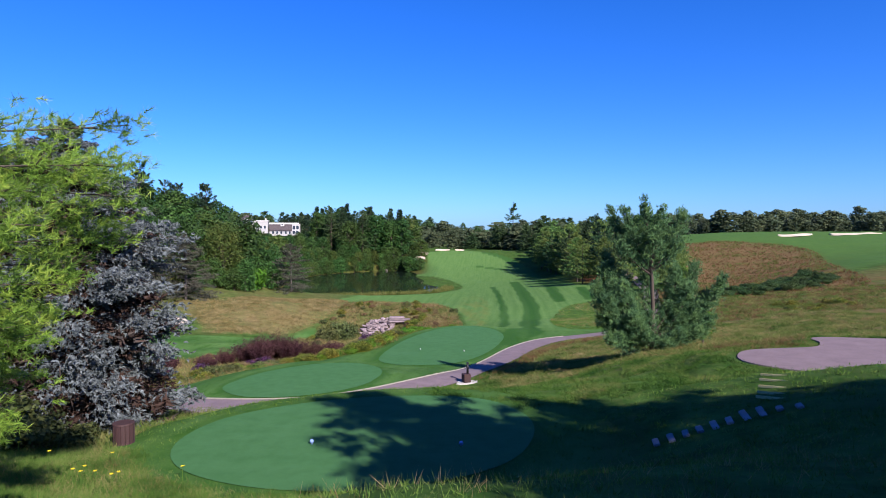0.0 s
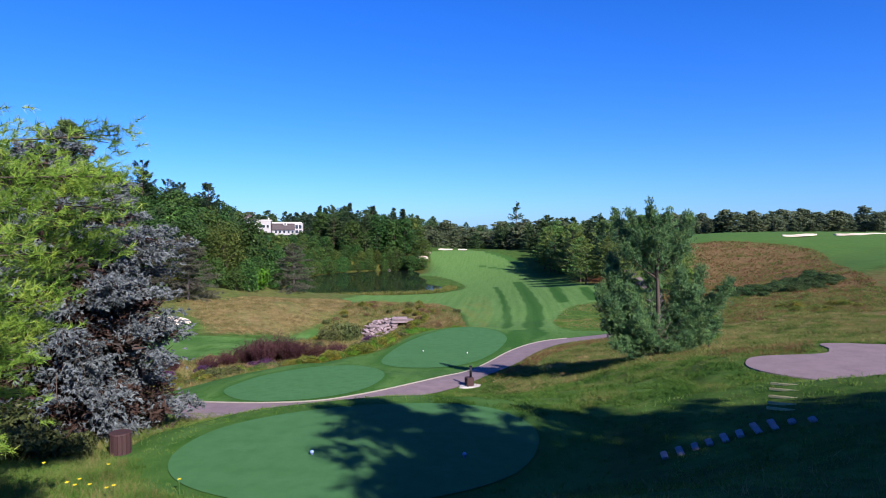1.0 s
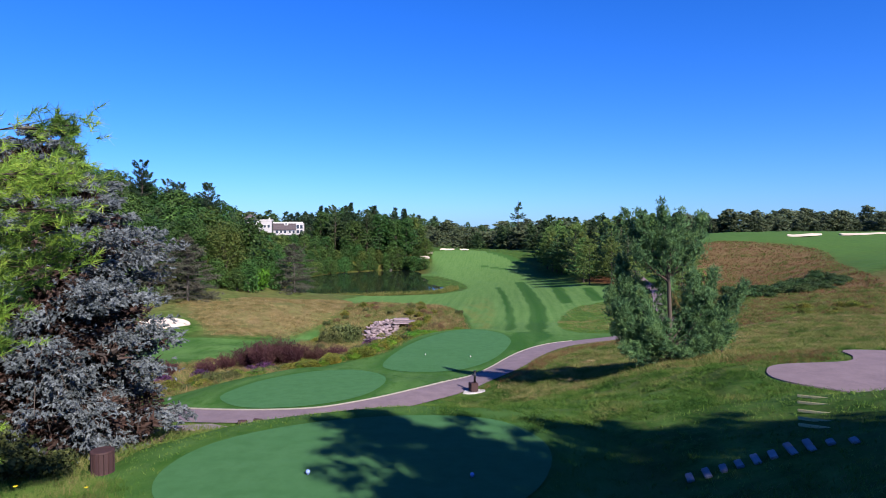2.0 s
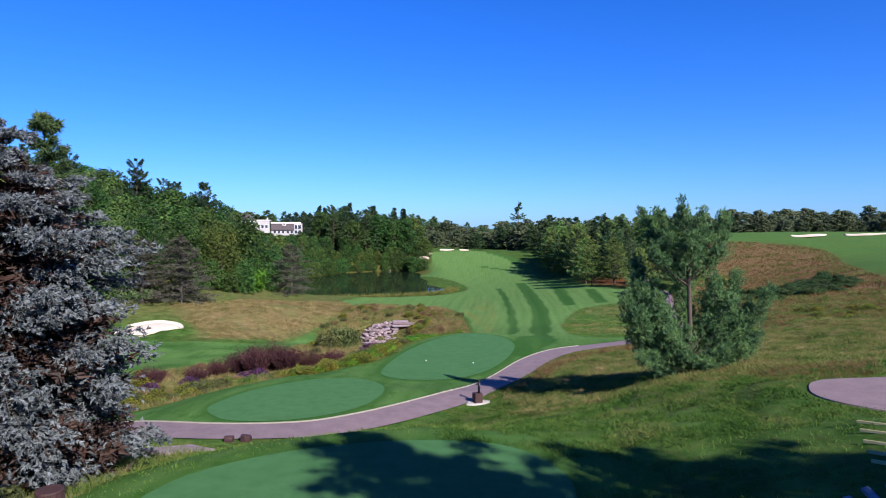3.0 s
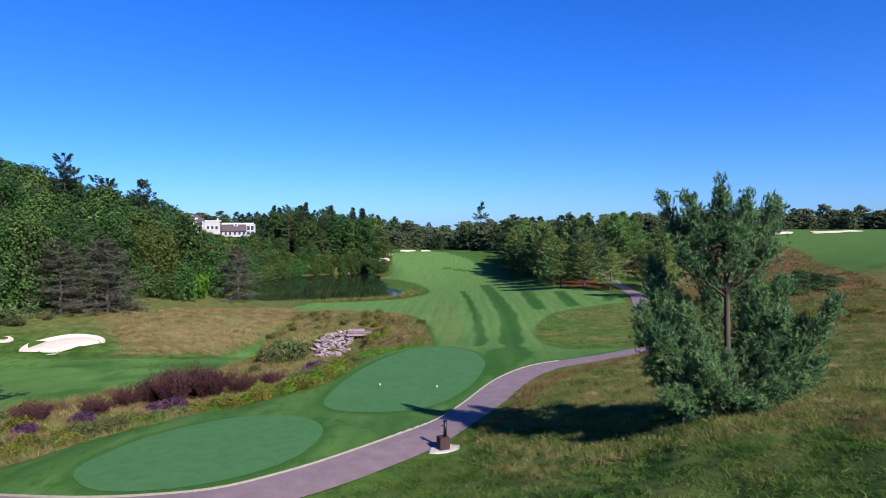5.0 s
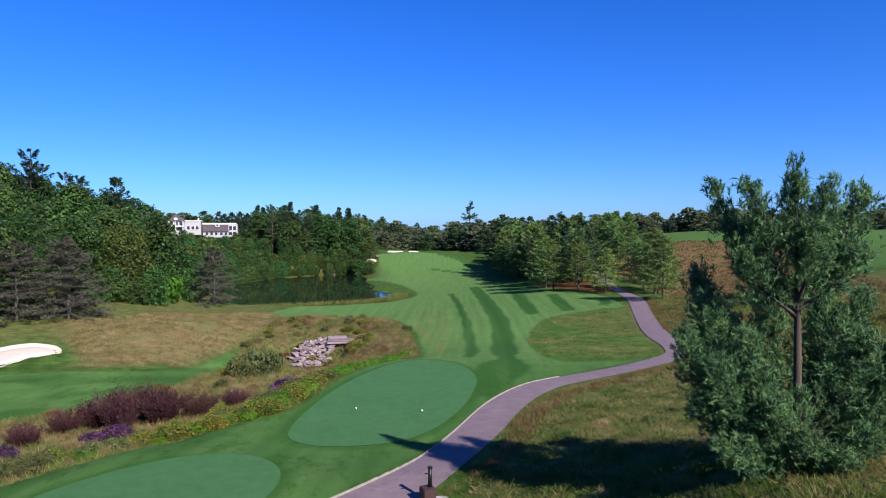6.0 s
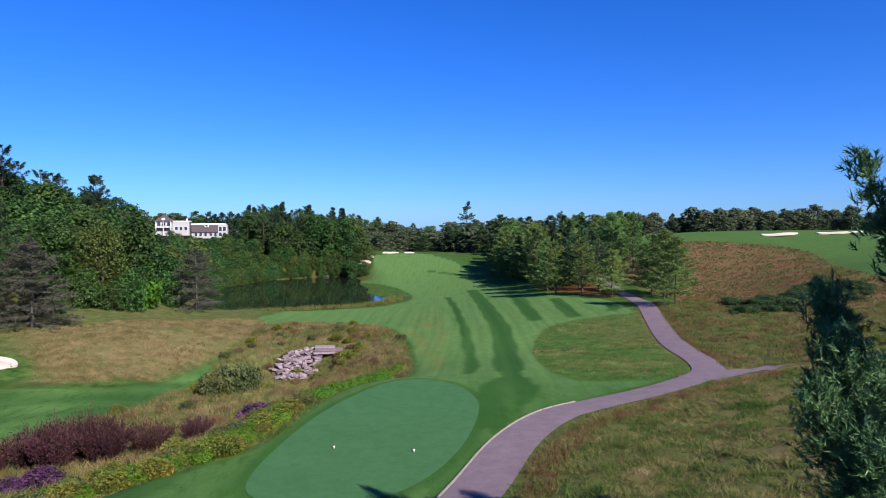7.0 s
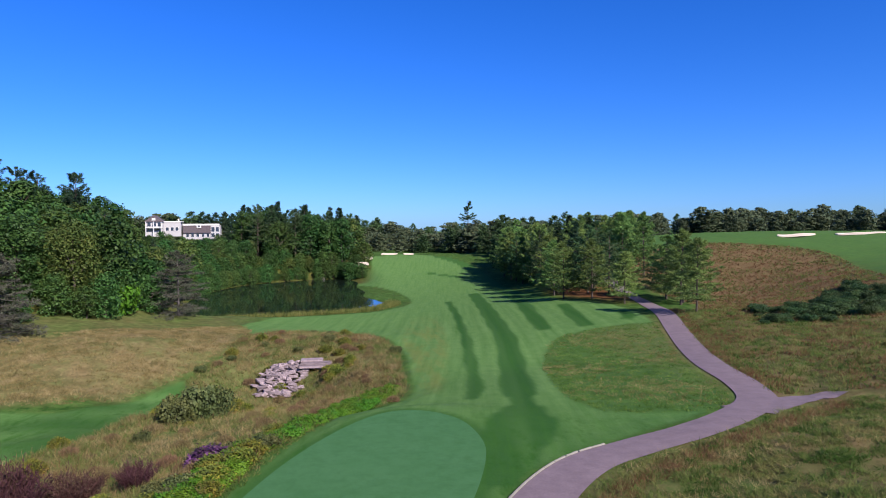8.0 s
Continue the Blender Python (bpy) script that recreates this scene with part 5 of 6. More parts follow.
for x, y, top in ((-76.5, 243, 10.6), (-73.5, 245, 11.9), (-70, 242.5, 10.9), (-67, 246, 9.9), (-64.5, 249, 9.2), (-60, 250, 9.6), (-56.5, 251, 10.6), (-62, 246, 8.9)):
    low = on_ground(x, y)
    plant("mid_round", 74, LEAF_GREEN, "garden_tree", "green garden tree in front of the white houses", "tree", x, y, max(2.6, top - low) / 12, "garden trees")

for x, y, top in ((-79, 184, 22.4), (-74.5, 187, 22.2), (-71, 184, 21.6), (-68, 188, 20.8), (-65.4, 190, 19.4), (-63.4, 192, 17.8)):
    plant("mid_oval", 75, LEAF_GREEN, "ridge_tree", "dark green broadleaf tree on the ridge beside the houses", "tree", x, y, (top - on_ground(x, y)) / 15, "ridge trees")

# ---- the stone outcrop with a culvert in the creek bank ----
def rough_stone(seed, sx, sy, sz):
    """A quarried block with broken corners and uneven faces."""
    r = np.random.default_rng(seed)
    bm = bmesh.new()
    bmesh.ops.create_cube(bm, size=1)
    bmesh.ops.subdivide_edges(bm, edges=list(bm.edges), cuts=1, use_grid_fill=True)
    cuts = [(Vector(unit(r.normal(size=3)).tolist()), float(r.uniform(0.42, 0.6))) for _ in range(5)]
    for v in bm.verts:
        v.co += Vector((r.normal(size=3) * 0.045).tolist())
        for d, far in cuts:
            over = v.co.dot(d) - far
            if over > 0:
                v.co -= d * over
        v.co.x, v.co.y, v.co.z = v.co.x * sx, v.co.y * sy, v.co.z * sz
    bmesh.ops.bevel(bm, geom=[e for e in bm.edges if e.calc_face_angle(0) > 0.6], offset=0.03, segments=1, affect="EDGES")
    return bm_mesh("stone", bm, STONE)


def outcrop():
    r = np.random.default_rng(77)
    ob = thing("rock_outcrop", "bank of pale stacked stones around a dark culvert", "rocks", pose(-9.5, 101, 0))
    shapes = [rough_stone(300 + k, *q) for k, q in enumerate(((1.5, 0.9, 0.42), (1.1, 0.8, 0.5), (1.8, 0.9, 0.36), (0.8, 0.7, 0.5), (1.3, 1.0, 0.4), (0.9, 0.9, 0.6)))]
    for j in range(18):
        y = 98.4 + 0.4 * j
        for i in range(13):
            x = -12.9 + 0.52 * i + r.normal() * 0.14 + (0.3 if j % 2 else 0)
            if ((x + 9.8) / 2.9) ** 2 + ((y - 101.7) / 3.2) ** 2 > 1 or (y > 100.2 and x > -8.3):
                continue
            st = part("stone", shapes[int(r.integers(0, 6))], ob)
            z = on_ground(x, y) + 0.2 + 0.6 * max(0, 1 - ((x + 9.8) / 2.9) ** 2 - ((y - 102.4) / 2.6) ** 2) + float(r.uniform(-0.12, 0.3))
            st.matrix_basis = pose(x + 9.5, y - 101, z, r.normal() * 11 - 14, r.normal() * 11, r.uniform(-50, 50)) @ Matrix.Scale(float(r.choice([0.42, 0.55, 0.7, 0.95])) * float(r.uniform(0.85, 1.15)), 4)
    base = on_ground(-6.4, 102.6) - 1.15
    rock_sides, other_side = bmesh.new(), bmesh.new()
    for k in range(5):
        box(rock_sides, 1.75 + 0.06 * k, 1.5 + 0.1 * k, base + 0.2 + 0.3 * k, 1.0 - 0.05 * k, 1.5, 0.27, 0.05, 0.12 * (-1) ** k)
        box(other_side, 4.35 - 0.05 * k, 1.7 + 0.1 * k, base + 0.2 + 0.3 * k, 0.9, 1.5, 0.27, 0.05, -0.1 * (-1) ** k)
    cul = part("culvert", bm_mesh("culvert", rock_sides, STONE), ob)
    part("side_wall", bm_mesh("side_wall", other_side, STONE), cul)
    for k, (dx, dy, dz, w, d, turn) in enumerate(((2.9, 1.7, 1.72, 3.3, 1.6, 0.06), (3.2, 2.3, 1.96, 3.6, 1.6, -0.05), (2.6, 3.0, 2.18, 2.6, 1.5, 0.1))):
        part("slab", bm_mesh("slab", box(bmesh.new(), dx, dy, base + dz, w, d, 0.22, 0.06, turn), STONE), cul)
    # dark panel closes the opening, standing in for the shade inside
    bmd = box(bmesh.new(), 3.05, 3.2, base + 0.8, 2.0, 0.3, 2.0)
    part("back_wall", bm_mesh("back_wall", bmd, DARK_TIMBER), cul, "dark panel standing in for the shade inside the culvert")


outcrop()

# ---- small things along the path ----
def ball_washer():
    z = on_ground(2.2, 38.9) + 0.02
    ob = thing("ball_washer", "dark post on a block base set in pale gravel", "golf fixture", pose(2.2, 38.9, z, 0, 0, 20) @ Matrix.Scale(0.82, 4))
    bm = bmesh.new()
    bmesh.ops.create_cone(bm, cap_ends=True, segments=20, radius1=1.05, radius2=0.95, depth=0.1, matrix=Matrix.Translation((0.1, 0, 0.02)) @ Matrix.Diagonal((1.0, 0.6, 1, 1)))
    for v in bm.verts:
        v.co.x += 0.08 * math.sin(v.co.y * 9)
    part("gravel_bed", bm_mesh("gravel_bed", bm, GRAVEL), ob)
    part("base_block", bm_mesh("base_block", box(bmesh.new(), 0, 0, 0.42, 0.62, 0.62, 0.72, 0.04), DARK_TIMBER), ob)
    bm = bmesh.new()
    bmesh.ops.create_cone(bm, cap_ends=True, segments=14, radius1=0.1, radius2=0.09, depth=0.9, matrix=Matrix.Translation((0.12, 0, 1.2)))
    post = part("post", bm_mesh("post", bm, BLACK_METAL, True), ob)
    part("cap", bm_mesh("cap", box(bmesh.new(), 0.12, 0, 1.66, 0.22, 0.2, 0.14, 0.04), BLACK_METAL), post)
    part("crank", bm_mesh("crank", box(bmesh.new(), 0.02, 0, 1.42, 0.34, 0.05, 0.05, 0.01), BLACK_METAL), post)


ball_washer()


def log_bin():
    z = on_ground(-8.95, 14.7) - 0.06
    ob = thing("litter_bin", "round dark maroon wooden bin standing in grass", "bin", pose(-8.95, 14.7, z, 0, 0, 0) @ Matrix.Scale(0.87, 4))
    r = np.random.default_rng(5)
    for k in range(16):
        a = 2 * math.pi * k / 16
        st = part("stave", bm_mesh("stave", box(bmesh.new(), 0, 0, 0.37, 0.115, 0.05, 0.74, 0.012), DARK_TIMBER), ob)
        st.matrix_basis = pose(0.31 * math.sin(a), -0.31 * math.cos(a), float(r.uniform(-0.01, 0.01)), 0, 0, math.degrees(a))
    bm = bmesh.new()
    bmesh.ops.create_cone(bm, cap_ends=True, segments=24, radius1=0.35, radius2=0.34, depth=0.06, matrix=Matrix.Translation((0, 0, 0.76)))
    bmesh.ops.bevel(bm, geom=list(bm.edges), offset=0.008, segments=1, affect="EDGES")
    part("lid", bm_mesh("lid", bm, DARK_TIMBER), ob)
    bm = bmesh.new()
    bmesh.ops.create_cone(bm, cap_ends=True, segments=24, radius1=0.29, radius2=0.29, depth=0.7, matrix=Matrix.Translation((0, 0, 0.36)))
    part("liner", bm_mesh("liner", bm, BLACK_METAL), ob)


log_bin()


def tee_marker(x, y, z, paint, label):
    bm = bmesh.new()
    bmesh.ops.create_uvsphere(bm, u_segments=14, v_segments=10, radius=0.06, matrix=Matrix.Translation((0, 0, 0.06)))
    bmesh.ops.create_cone(bm, cap_ends=True, segments=12, radius1=0.02, radius2=0.02, depth=0.1, matrix=Matrix.Translation((0, 0, 0.0)))
    ob = tagged(new("tee_marker", bm_mesh("tee_marker", bm, paint, True)), label, "tee marker", "tee markers")
    ob.location = (x, y, z)


tee_marker(-3.35, 14.3, 5.25, BLUE_PAINT, "small blue ball marker on the shaded tee")
tee_marker(0.95, 14.1, 5.25, BLUE_PAINT, "small blue ball marker on the shaded tee")
tee_marker(-1.37, 53.9, 0.30, WHITE_PAINT, "small white ball marker on the tee")
tee_marker(2.64, 53.0, 0.30, WHITE_PAINT, "small white ball marker on the tee")

# stone treads that climb from the first tee to the cart pad
TREADS = ((6.05, 12.75), (6.42, 12.68), (6.78, 12.62), (7.12, 12.56), (7.48, 12.5), (7.84, 12.44), (8.22, 12.38), (8.55, 12.2), (8.9, 12.0), (9.2, 11.65))
for k, (x, y) in enumerate(TREADS):
    big = 1.25 if k in (6, 7) else 0.5 if k > 7 else 0.8 + 0.15 * math.sin(k * 1.9)
    step = tagged(new("stone_step", bm_mesh("stone_step", box(bmesh.new(), 0, 0, 0, 0.17, 0.4 * big, 0.08, 0.02), STEP_STONE)), "rough grey stone step set in the shaded grass bank", "step", "stone steps")
    step.matrix_basis = pose(x, y, on_ground(x, y) + 0.06, 14, -20, -12 + 4 * math.sin(k * 2.3))
for k in range(5):
    x, y = 9.55 + 0.42 * k, 13.7 + 0.75 * k
    sleeper = tagged(new("timber_step", bm_mesh("timber_step", box(bmesh.new(), 0, 0, 0, 0.95, 0.05, 0.08, 0.012), TIMBER)), "pale weathered timber step sunk in the lawn", "step", "timber steps")
    sleeper.matrix_basis = pose(x + 0.1, y, on_ground(x, y) + 0.05, 0, -6, -52)

# kerb stones along the tee side of the path
kerb_line = along([p for p in CART_PATH if -30 < p[0] < 14.4], 0.9)
kv = np.array(kerb_line)
for k in range(len(kv) - 1):
    a, b = kv[k], kv[k + 1]
    d = (b - a) / np.linalg.norm(b - a)
    c = (a + b) / 2 + np.array([-d[1], d[0]]) * 1.33
    if k == 0:
        kerb_mesh = bm_mesh("kerb_stone", box(bmesh.new(), 0, 0, 0, 0.955, 0.1, 0.2, 0.02), KERB)
    ks = part("kerb_stone", kerb_mesh, path_ob)
    slope = math.degrees(math.atan2(on_ground(*b) - on_ground(*a), 0.9))
    ks.matrix_basis = pose(c[0], c[1], on_ground(c[0], c[1]) + 0.01, 0, -slope, math.degrees(math.atan2(d[1], d[0])))

# two dark stones and a slab beside the path, a boulder on the far bank
for x, y, s in ((-10.55, 31.2, 0.42), (-9.75, 31.3, 0.46)):
    st = tagged(new("boulder", rough_stone(int(s * 100), 1.1, 0.9, 0.9)), "dark rounded boulder at the path's edge", "boulder", "boulders by the path")
    st.data.materials[0] = DARK_TIMBER
    st.matrix_basis = pose(x, y, on_ground(x, y) + 0.12) @ Matrix.Scale(s, 4)
slab = tagged(new("stone_slab", bm_mesh("stone_slab", box(bmesh.new(), 0, 0, 0, 1.3, 2.4, 0.16, 0.04), STONE)), "flat pale stone slab sunk in the grass", "slab")
slab.matrix_basis = pose(-9.7, 23.4, on_ground(-9.7, 23.4) + 0.02, -14, 0, -25)
far_stone = tagged(new("boulder", rough_stone(9, 1.6, 1.2, 1.0)), "pale boulder on the far bank of the pond", "boulder")
far_stone.matrix_basis = pose(-21, 249.5, POND_LEVEL + 0.2)


# ---- shrubs and flowers ----
def bush(kind, seed):
    r = np.random.default_rng(seed)
    if kind == "twiggy":
        n = 1500
        a, q = r.uniform(0, 6.28, n), np.sqrt(r.random(n))
        base = np.column_stack([np.cos(a) * q * 0.75, np.sin(a) * q * 0.75, r.random(n) ** 0.8 * 0.75 * (1.05 - 0.5 * q)])
        way = np.column_stack([np.cos(a) * q * 0.6, np.sin(a) * q * 0.6, np.full(n, 0.9)]) + r.normal(size=(n, 3)) * 0.45
        tris = blades(r, base, way, r.uniform(0.12, 0.3, n), 0.03)
    elif kind == "flowers":
        n = 800
        a, q = r.uniform(0, 6.28, n), np.sqrt(r.random(n))
        top = np.column_stack([np.cos(a) * q, np.sin(a) * q, 0.35 + 0.6 * (1 - q * q) + r.normal(size=n) * 0.1])
        tris = np.concatenate([flecks(r, top, np.tile([0, 0, 1.0], (n, 1)), r.uniform(0.07, 0.17, n)),
                               blades(r, top * np.array([0.8, 0.8, 0]), np.column_stack([np.cos(a) * q * 0.3, np.sin(a) * q * 0.3, np.ones(n)]), top[:, 2], 0.03)])
    elif kind == "fine":
        tris = []
        for i in range(170):
            a, lean = r.uniform(0, 6.28), r.random() ** 0.6 * 0.95
            way = unit(np.array([math.cos(a) * lean, math.sin(a) * lean, 1.0]))
            L = float(r.uniform(0.6, 1.08)) * (1 - 0.12 * lean)
            q = 0.3 + 0.7 * r.random(34) ** 0.8
            p = np.array([math.cos(a), math.sin(a), 0]) * 0.12 + way * (q * L).reshape(-1, 1) + r.normal(size=(34, 3)) * 0.045
            tris.append(blades(r, p, way + r.normal(size=(34, 3)) * 0.5, r.uniform(0.05, 0.13, 34), 0.022))
            tris.append(blades(r, np.array([[math.cos(a) * 0.08, math.sin(a) * 0.08, 0]]), way[None], np.array([L]), 0.012))
        tris = np.concatenate(tris)
    else:
        tris = []
        for i in range(9):
            a = i * 2.4
            c = np.array([math.cos(a) * 0.5, math.sin(a) * 0.5, 0.35 + 0.3 * r.random()]) * (0.4 + 0.6 * min(1, i / 3))
            d = unit(r.normal(size=(210, 3)) + np.array([0, 0, 0.4]))
            p = c + d * 0.42 * (0.6 + 0.6 * r.random((210, 1)))
            p[:, 2] = np.abs(p[:, 2])
            tris.append(flecks(r, p, d, r.uniform(0.06, 0.14, 210)))
        tris = np.concatenate(tris)
    stems = [tube([(0, 0, -0.05), (math.cos(a) * 0.2, math.sin(a) * 0.2, 0.3), (math.cos(a) * 0.45, math.sin(a) * 0.45, 0.62)], [0.03, 0.02, 0.006], 4) for a in np.linspace(0, 5.5, 7)]
    return joined(stems), tris


def shrub(kind, seed, leaf, name, label, category, x, y, wide, tall, group=""):
    m = pose(x, y, on_ground(x, y, 0.06), 0, 0, float(RNG.uniform(0, 360))) @ Matrix.Diagonal((wide, wide, tall, 1))
    key = (kind, seed, name)
    if key not in PROTO:
        wood, tris = bush(kind, seed)
        ob = thing(name, label, category, m, group)
        part("woody_base", mesh_of("woody_base", *wood, BARK), ob)
        part("foliage", tri_mesh("foliage", tris, leaf), ob)
        PROTO[key] = ob
        return ob
    s = PROTO[key].scale
    return copy_thing(PROTO[key], m @ Matrix.Diagonal((1 / s[0], 1 / s[1], 1 / s[2], 1)))


for x, y, w, h in ((-19.2, 60, 2.3, 2.6), (-17.4, 58.8, 2.3, 2.9), (-16.2, 60.5, 2.2, 3.0), (-14.8, 59.3, 2.3, 2.6), (-18, 61.5, 2.2, 2.6), (-21, 59, 1.7, 1.8), (-13, 61, 2.0, 2.0), (-11, 63.5, 1.6, 1.5), (-21.5, 55, 1.6, 1.5), (-24.2, 52, 1.8, 1.8), (-26, 50, 1.6, 1.7)):
    shrub("fine", 1, LEAF_MAROON, "maroon_shrub", "twiggy maroon shrub in the creek hollow", "shrub", x, y, w, h, "maroon shrubs")
for x, y, w, h in ((-14.6, 80.6, 1.7, 2.3), (-13.4, 82.2, 1.9, 2.9), (-12.2, 83.4, 1.6, 2.6), (-15.5, 82.5, 1.4, 1.9)):
    shrub("leafy", 2, LEAF_OLIVE, "dark_shrub", "rounded dark olive shrub in the long grass", "shrub", x, y, w, h, "dark shrubs")
for x, y, w in ((-7.1, 62.9, 1.3), (-6.7, 63.6, 0.8), (-16.2, 55.2, 1.1), (-17.3, 54.3, 0.9), (-20.6, 51.2, 0.9), (-22.6, 48.6, 0.8)):
    shrub("flowers", 3, ASTER, "aster_clump", "clump of purple asters in flower", "flowers", x, y, w, w * 0.95, "purple asters")
srng = np.random.default_rng(33)
for k, (x, y) in enumerate(along(rounded([(-27, 42.5), (-21.6, 41.6), (-18.3, 43.4), (-15.4, 47.4), (-12.7, 51.8), (-9.5, 54.2), (-6.9, 56), (-5.8, 59), (-4.3, 64), (-2.2, 69.4)], closed=False), 0.8)):
    for j in range(3):
        x1, y1 = x + srng.normal() * 0.6 - 0.5 * j, y + srng.normal() * 0.6 + 0.9 * j
        s = float(srng.uniform(0.45, 0.95))
        if (k + j) % 3 == 0:
            shrub("flowers", 4, GOLDENROD, "goldenrod_clump", "clump of yellowing goldenrod along the hollow", "flowers", x1, y1, s, s * 0.95, "goldenrod")
        elif (k + j) % 3 == 1:
            shrub("leafy", 5, LEAF_OLIVE, "low_shrub", "low olive-green shrub along the hollow", "shrub", x1, y1, s, s * 0.9, "low shrubs")
        else:
            shrub("leafy", 6, LEAF_LIME, "leafy_clump", "bright green leafy clump along the hollow", "shrub", x1, y1, s * 0.9, s * 0.6, "leafy clumps")
for x, y in scattered(srng, [(-6.2, 63), (-4.2, 62.6), (-2.2, 67.5), (0.2, 74.5), (2.5, 80), (2.4, 86), (-2, 78)], 74, 0.75):
    s = float(srng.uniform(0.6, 1.0))
    shrub("leafy", 6, LEAF_LIME, "leafy_clump", "bright green leafy clump along the hollow", "shrub", x, y, s, s * 0.7, "leafy clumps")
for x, y in scattered(srng, CREEK, 150, 1.3):
    s, k = float(srng.uniform(0.4, 0.95)), int(srng.integers(0, 8))
    if k < 2:
        shrub("flowers", 4, GOLDENROD, "goldenrod_clump", "clump of yellowing goldenrod along the hollow", "flowers", x, y, s, s, "goldenrod")
    elif k < 3:
        shrub("leafy", 5, LEAF_OLIVE, "low_shrub", "low olive-green shrub along the hollow", "shrub", x, y, s, s, "low shrubs")
    else:
        shrub("twiggy", 7, RED_STEMS, "russet_clump", "clump of tall russet stems in the hollow", "wild plant", x, y, s, s * 1.1, "russet stems")
for x, y in along([(-16, 83), (-17, 87), (-14.5, 93), (-13, 98)], 1.6) + along([(-4, 97), (-3.5, 103), (-2.5, 109)], 1.2):
    shrub("flowers", 4, GOLDENROD, "goldenrod_clump", "clump of yellowing goldenrod along the hollow", "flowers", x + 1.1 * float(srng.normal()), y + 0.8 * float(srng.normal()), float(srng.uniform(0.6, 1.1)), float(srng.uniform(0.6, 1.2)), "goldenrod")
for x, y in scattered(srng, [(-13.0, 52.0), (-10.2, 52.8), (-8.8, 55.0), (-6.4, 56.0), (-5.0, 60), (-5.2, 57.2), (-6.1, 54.6), (-9, 52.2), (-12.2, 50.6)], 46, 0.6):
    s = float(srng.uniform(0.5, 0.95))
    if srng.random() < 0.6:
        shrub("leafy", 6, LEAF_LIME, "leafy_clump", "bright green leafy clump along the hollow", "shrub", x, y, s, s * 0.75, "leafy clumps")
    else:
        shrub("flowers", 4, GOLDENROD, "goldenrod_clump", "clump of yellowing goldenrod along the hollow", "flowers", x, y, s, s, "goldenrod")
# the dark hedge on the hill's foot, and yellow clumps before it
for x, y in scattered(srng, [(45, 98), (56, 96), (64, 98.5), (72, 108), (74, 122), (60, 112), (50, 108)], 105, 1.15):
    s = float(srng.uniform(0.6, 1.5))
    shrub("leafy", 8, HEDGE_DARK, "hedge_shrub", "dark green shrub massed at the foot of the hill", "shrub", x, y, s, s * float(srng.uniform(0.6, 1.1)), "dark hedge")
for x, y in scattered(srng, [(40, 66), (46, 68), (52, 72), (50, 84), (44, 82)], 10, 1.8):
    s = float(srng.uniform(0.6, 1.1))
    shrub("flowers", 4, GOLDENROD, "goldenrod_clump", "clump of yellowing goldenrod along the hollow", "flowers", x, y, s, s * 0.8, "goldenrod")
for x, y in scattered(srng, [(-46, 80), (-44, 97), (-50, 102), (-60, 97), (-58, 84)], 14, 2.2):
    if max(float(inside(np.array([x]), np.array([y]), b)[0]) for b in BUNKERS[:2]) < -1.5 and not (x > -53 and y < 94):
        s = float(srng.uniform(1.2, 2.2))
        shrub("leafy", 5, LEAF_OLIVE, "low_shrub", "low olive-green shrub along the hollow", "shrub", x, y, s, s * 0.9, "low shrubs")
shrub("leafy", 6, LEAF_LIME, "leafy_clump", "bright green leafy clump along the hollow", "shrub", -40, 131, 3.6, 5.0, "leafy clumps")
for x, y, w, h in ((-11.4, 14.4, 1.1, 1.1), (-12.6, 14.6, 1.3, 1.4), (-13.6, 13.8, 1.2, 1.2), (-14.6, 14.8, 1.5, 1.5), (-10.5, 15.0, 0.7, 0.7), (-12.0, 13.4, 0.8, 0.8)):
    shrub("leafy", 5, LEAF_OLIVE, "low_shrub", "low olive-green shrub along the hollow", "shrub", x, y, w, h, "low shrubs")
# yellow flowers in the near grass
for k, (x, y) in enumerate(((-9.6, 12.2), (-8.3, 11.0), (-8.05, 10.9), (-7.8, 11.1), (-8.2, 11.4), (-7.35, 11.0), (-7.3, 11.2), (-6.0, 11.7), (-8.2, 12.6), (-10.9, 13.0))):
    z = on_ground(x, y)
    fl = thing("dandelion", "small yellow flower on a thin stem in grass", "flower", pose(x, y, z, 0, 0, 40 * k), "yellow flowers")
    part("stem", mesh_of("stem", *tube([(0, 0, -0.02), (0.01, 0, 0.2), (0.02, 0.01, 0.38)], [0.008, 0.007, 0.006], 4), GRASS_GREEN), fl)
    r = np.random.default_rng(k)
    rim = [(0.02 + math.cos(a) * q, 0.01 + math.sin(a) * q, 0.38 + 0.6 * q * float(r.uniform(0.5, 1.0))) for a, q in zip(np.linspace(0, 6.02, 24), [0.058, 0.036] * 12)]
    part("bloom", mesh_of("bloom", [(0.02, 0.01, 0.375)] + rim, [(0, 1 + i, 1 + (i + 1) % 24) for i in range(24)], DANDELION), fl)


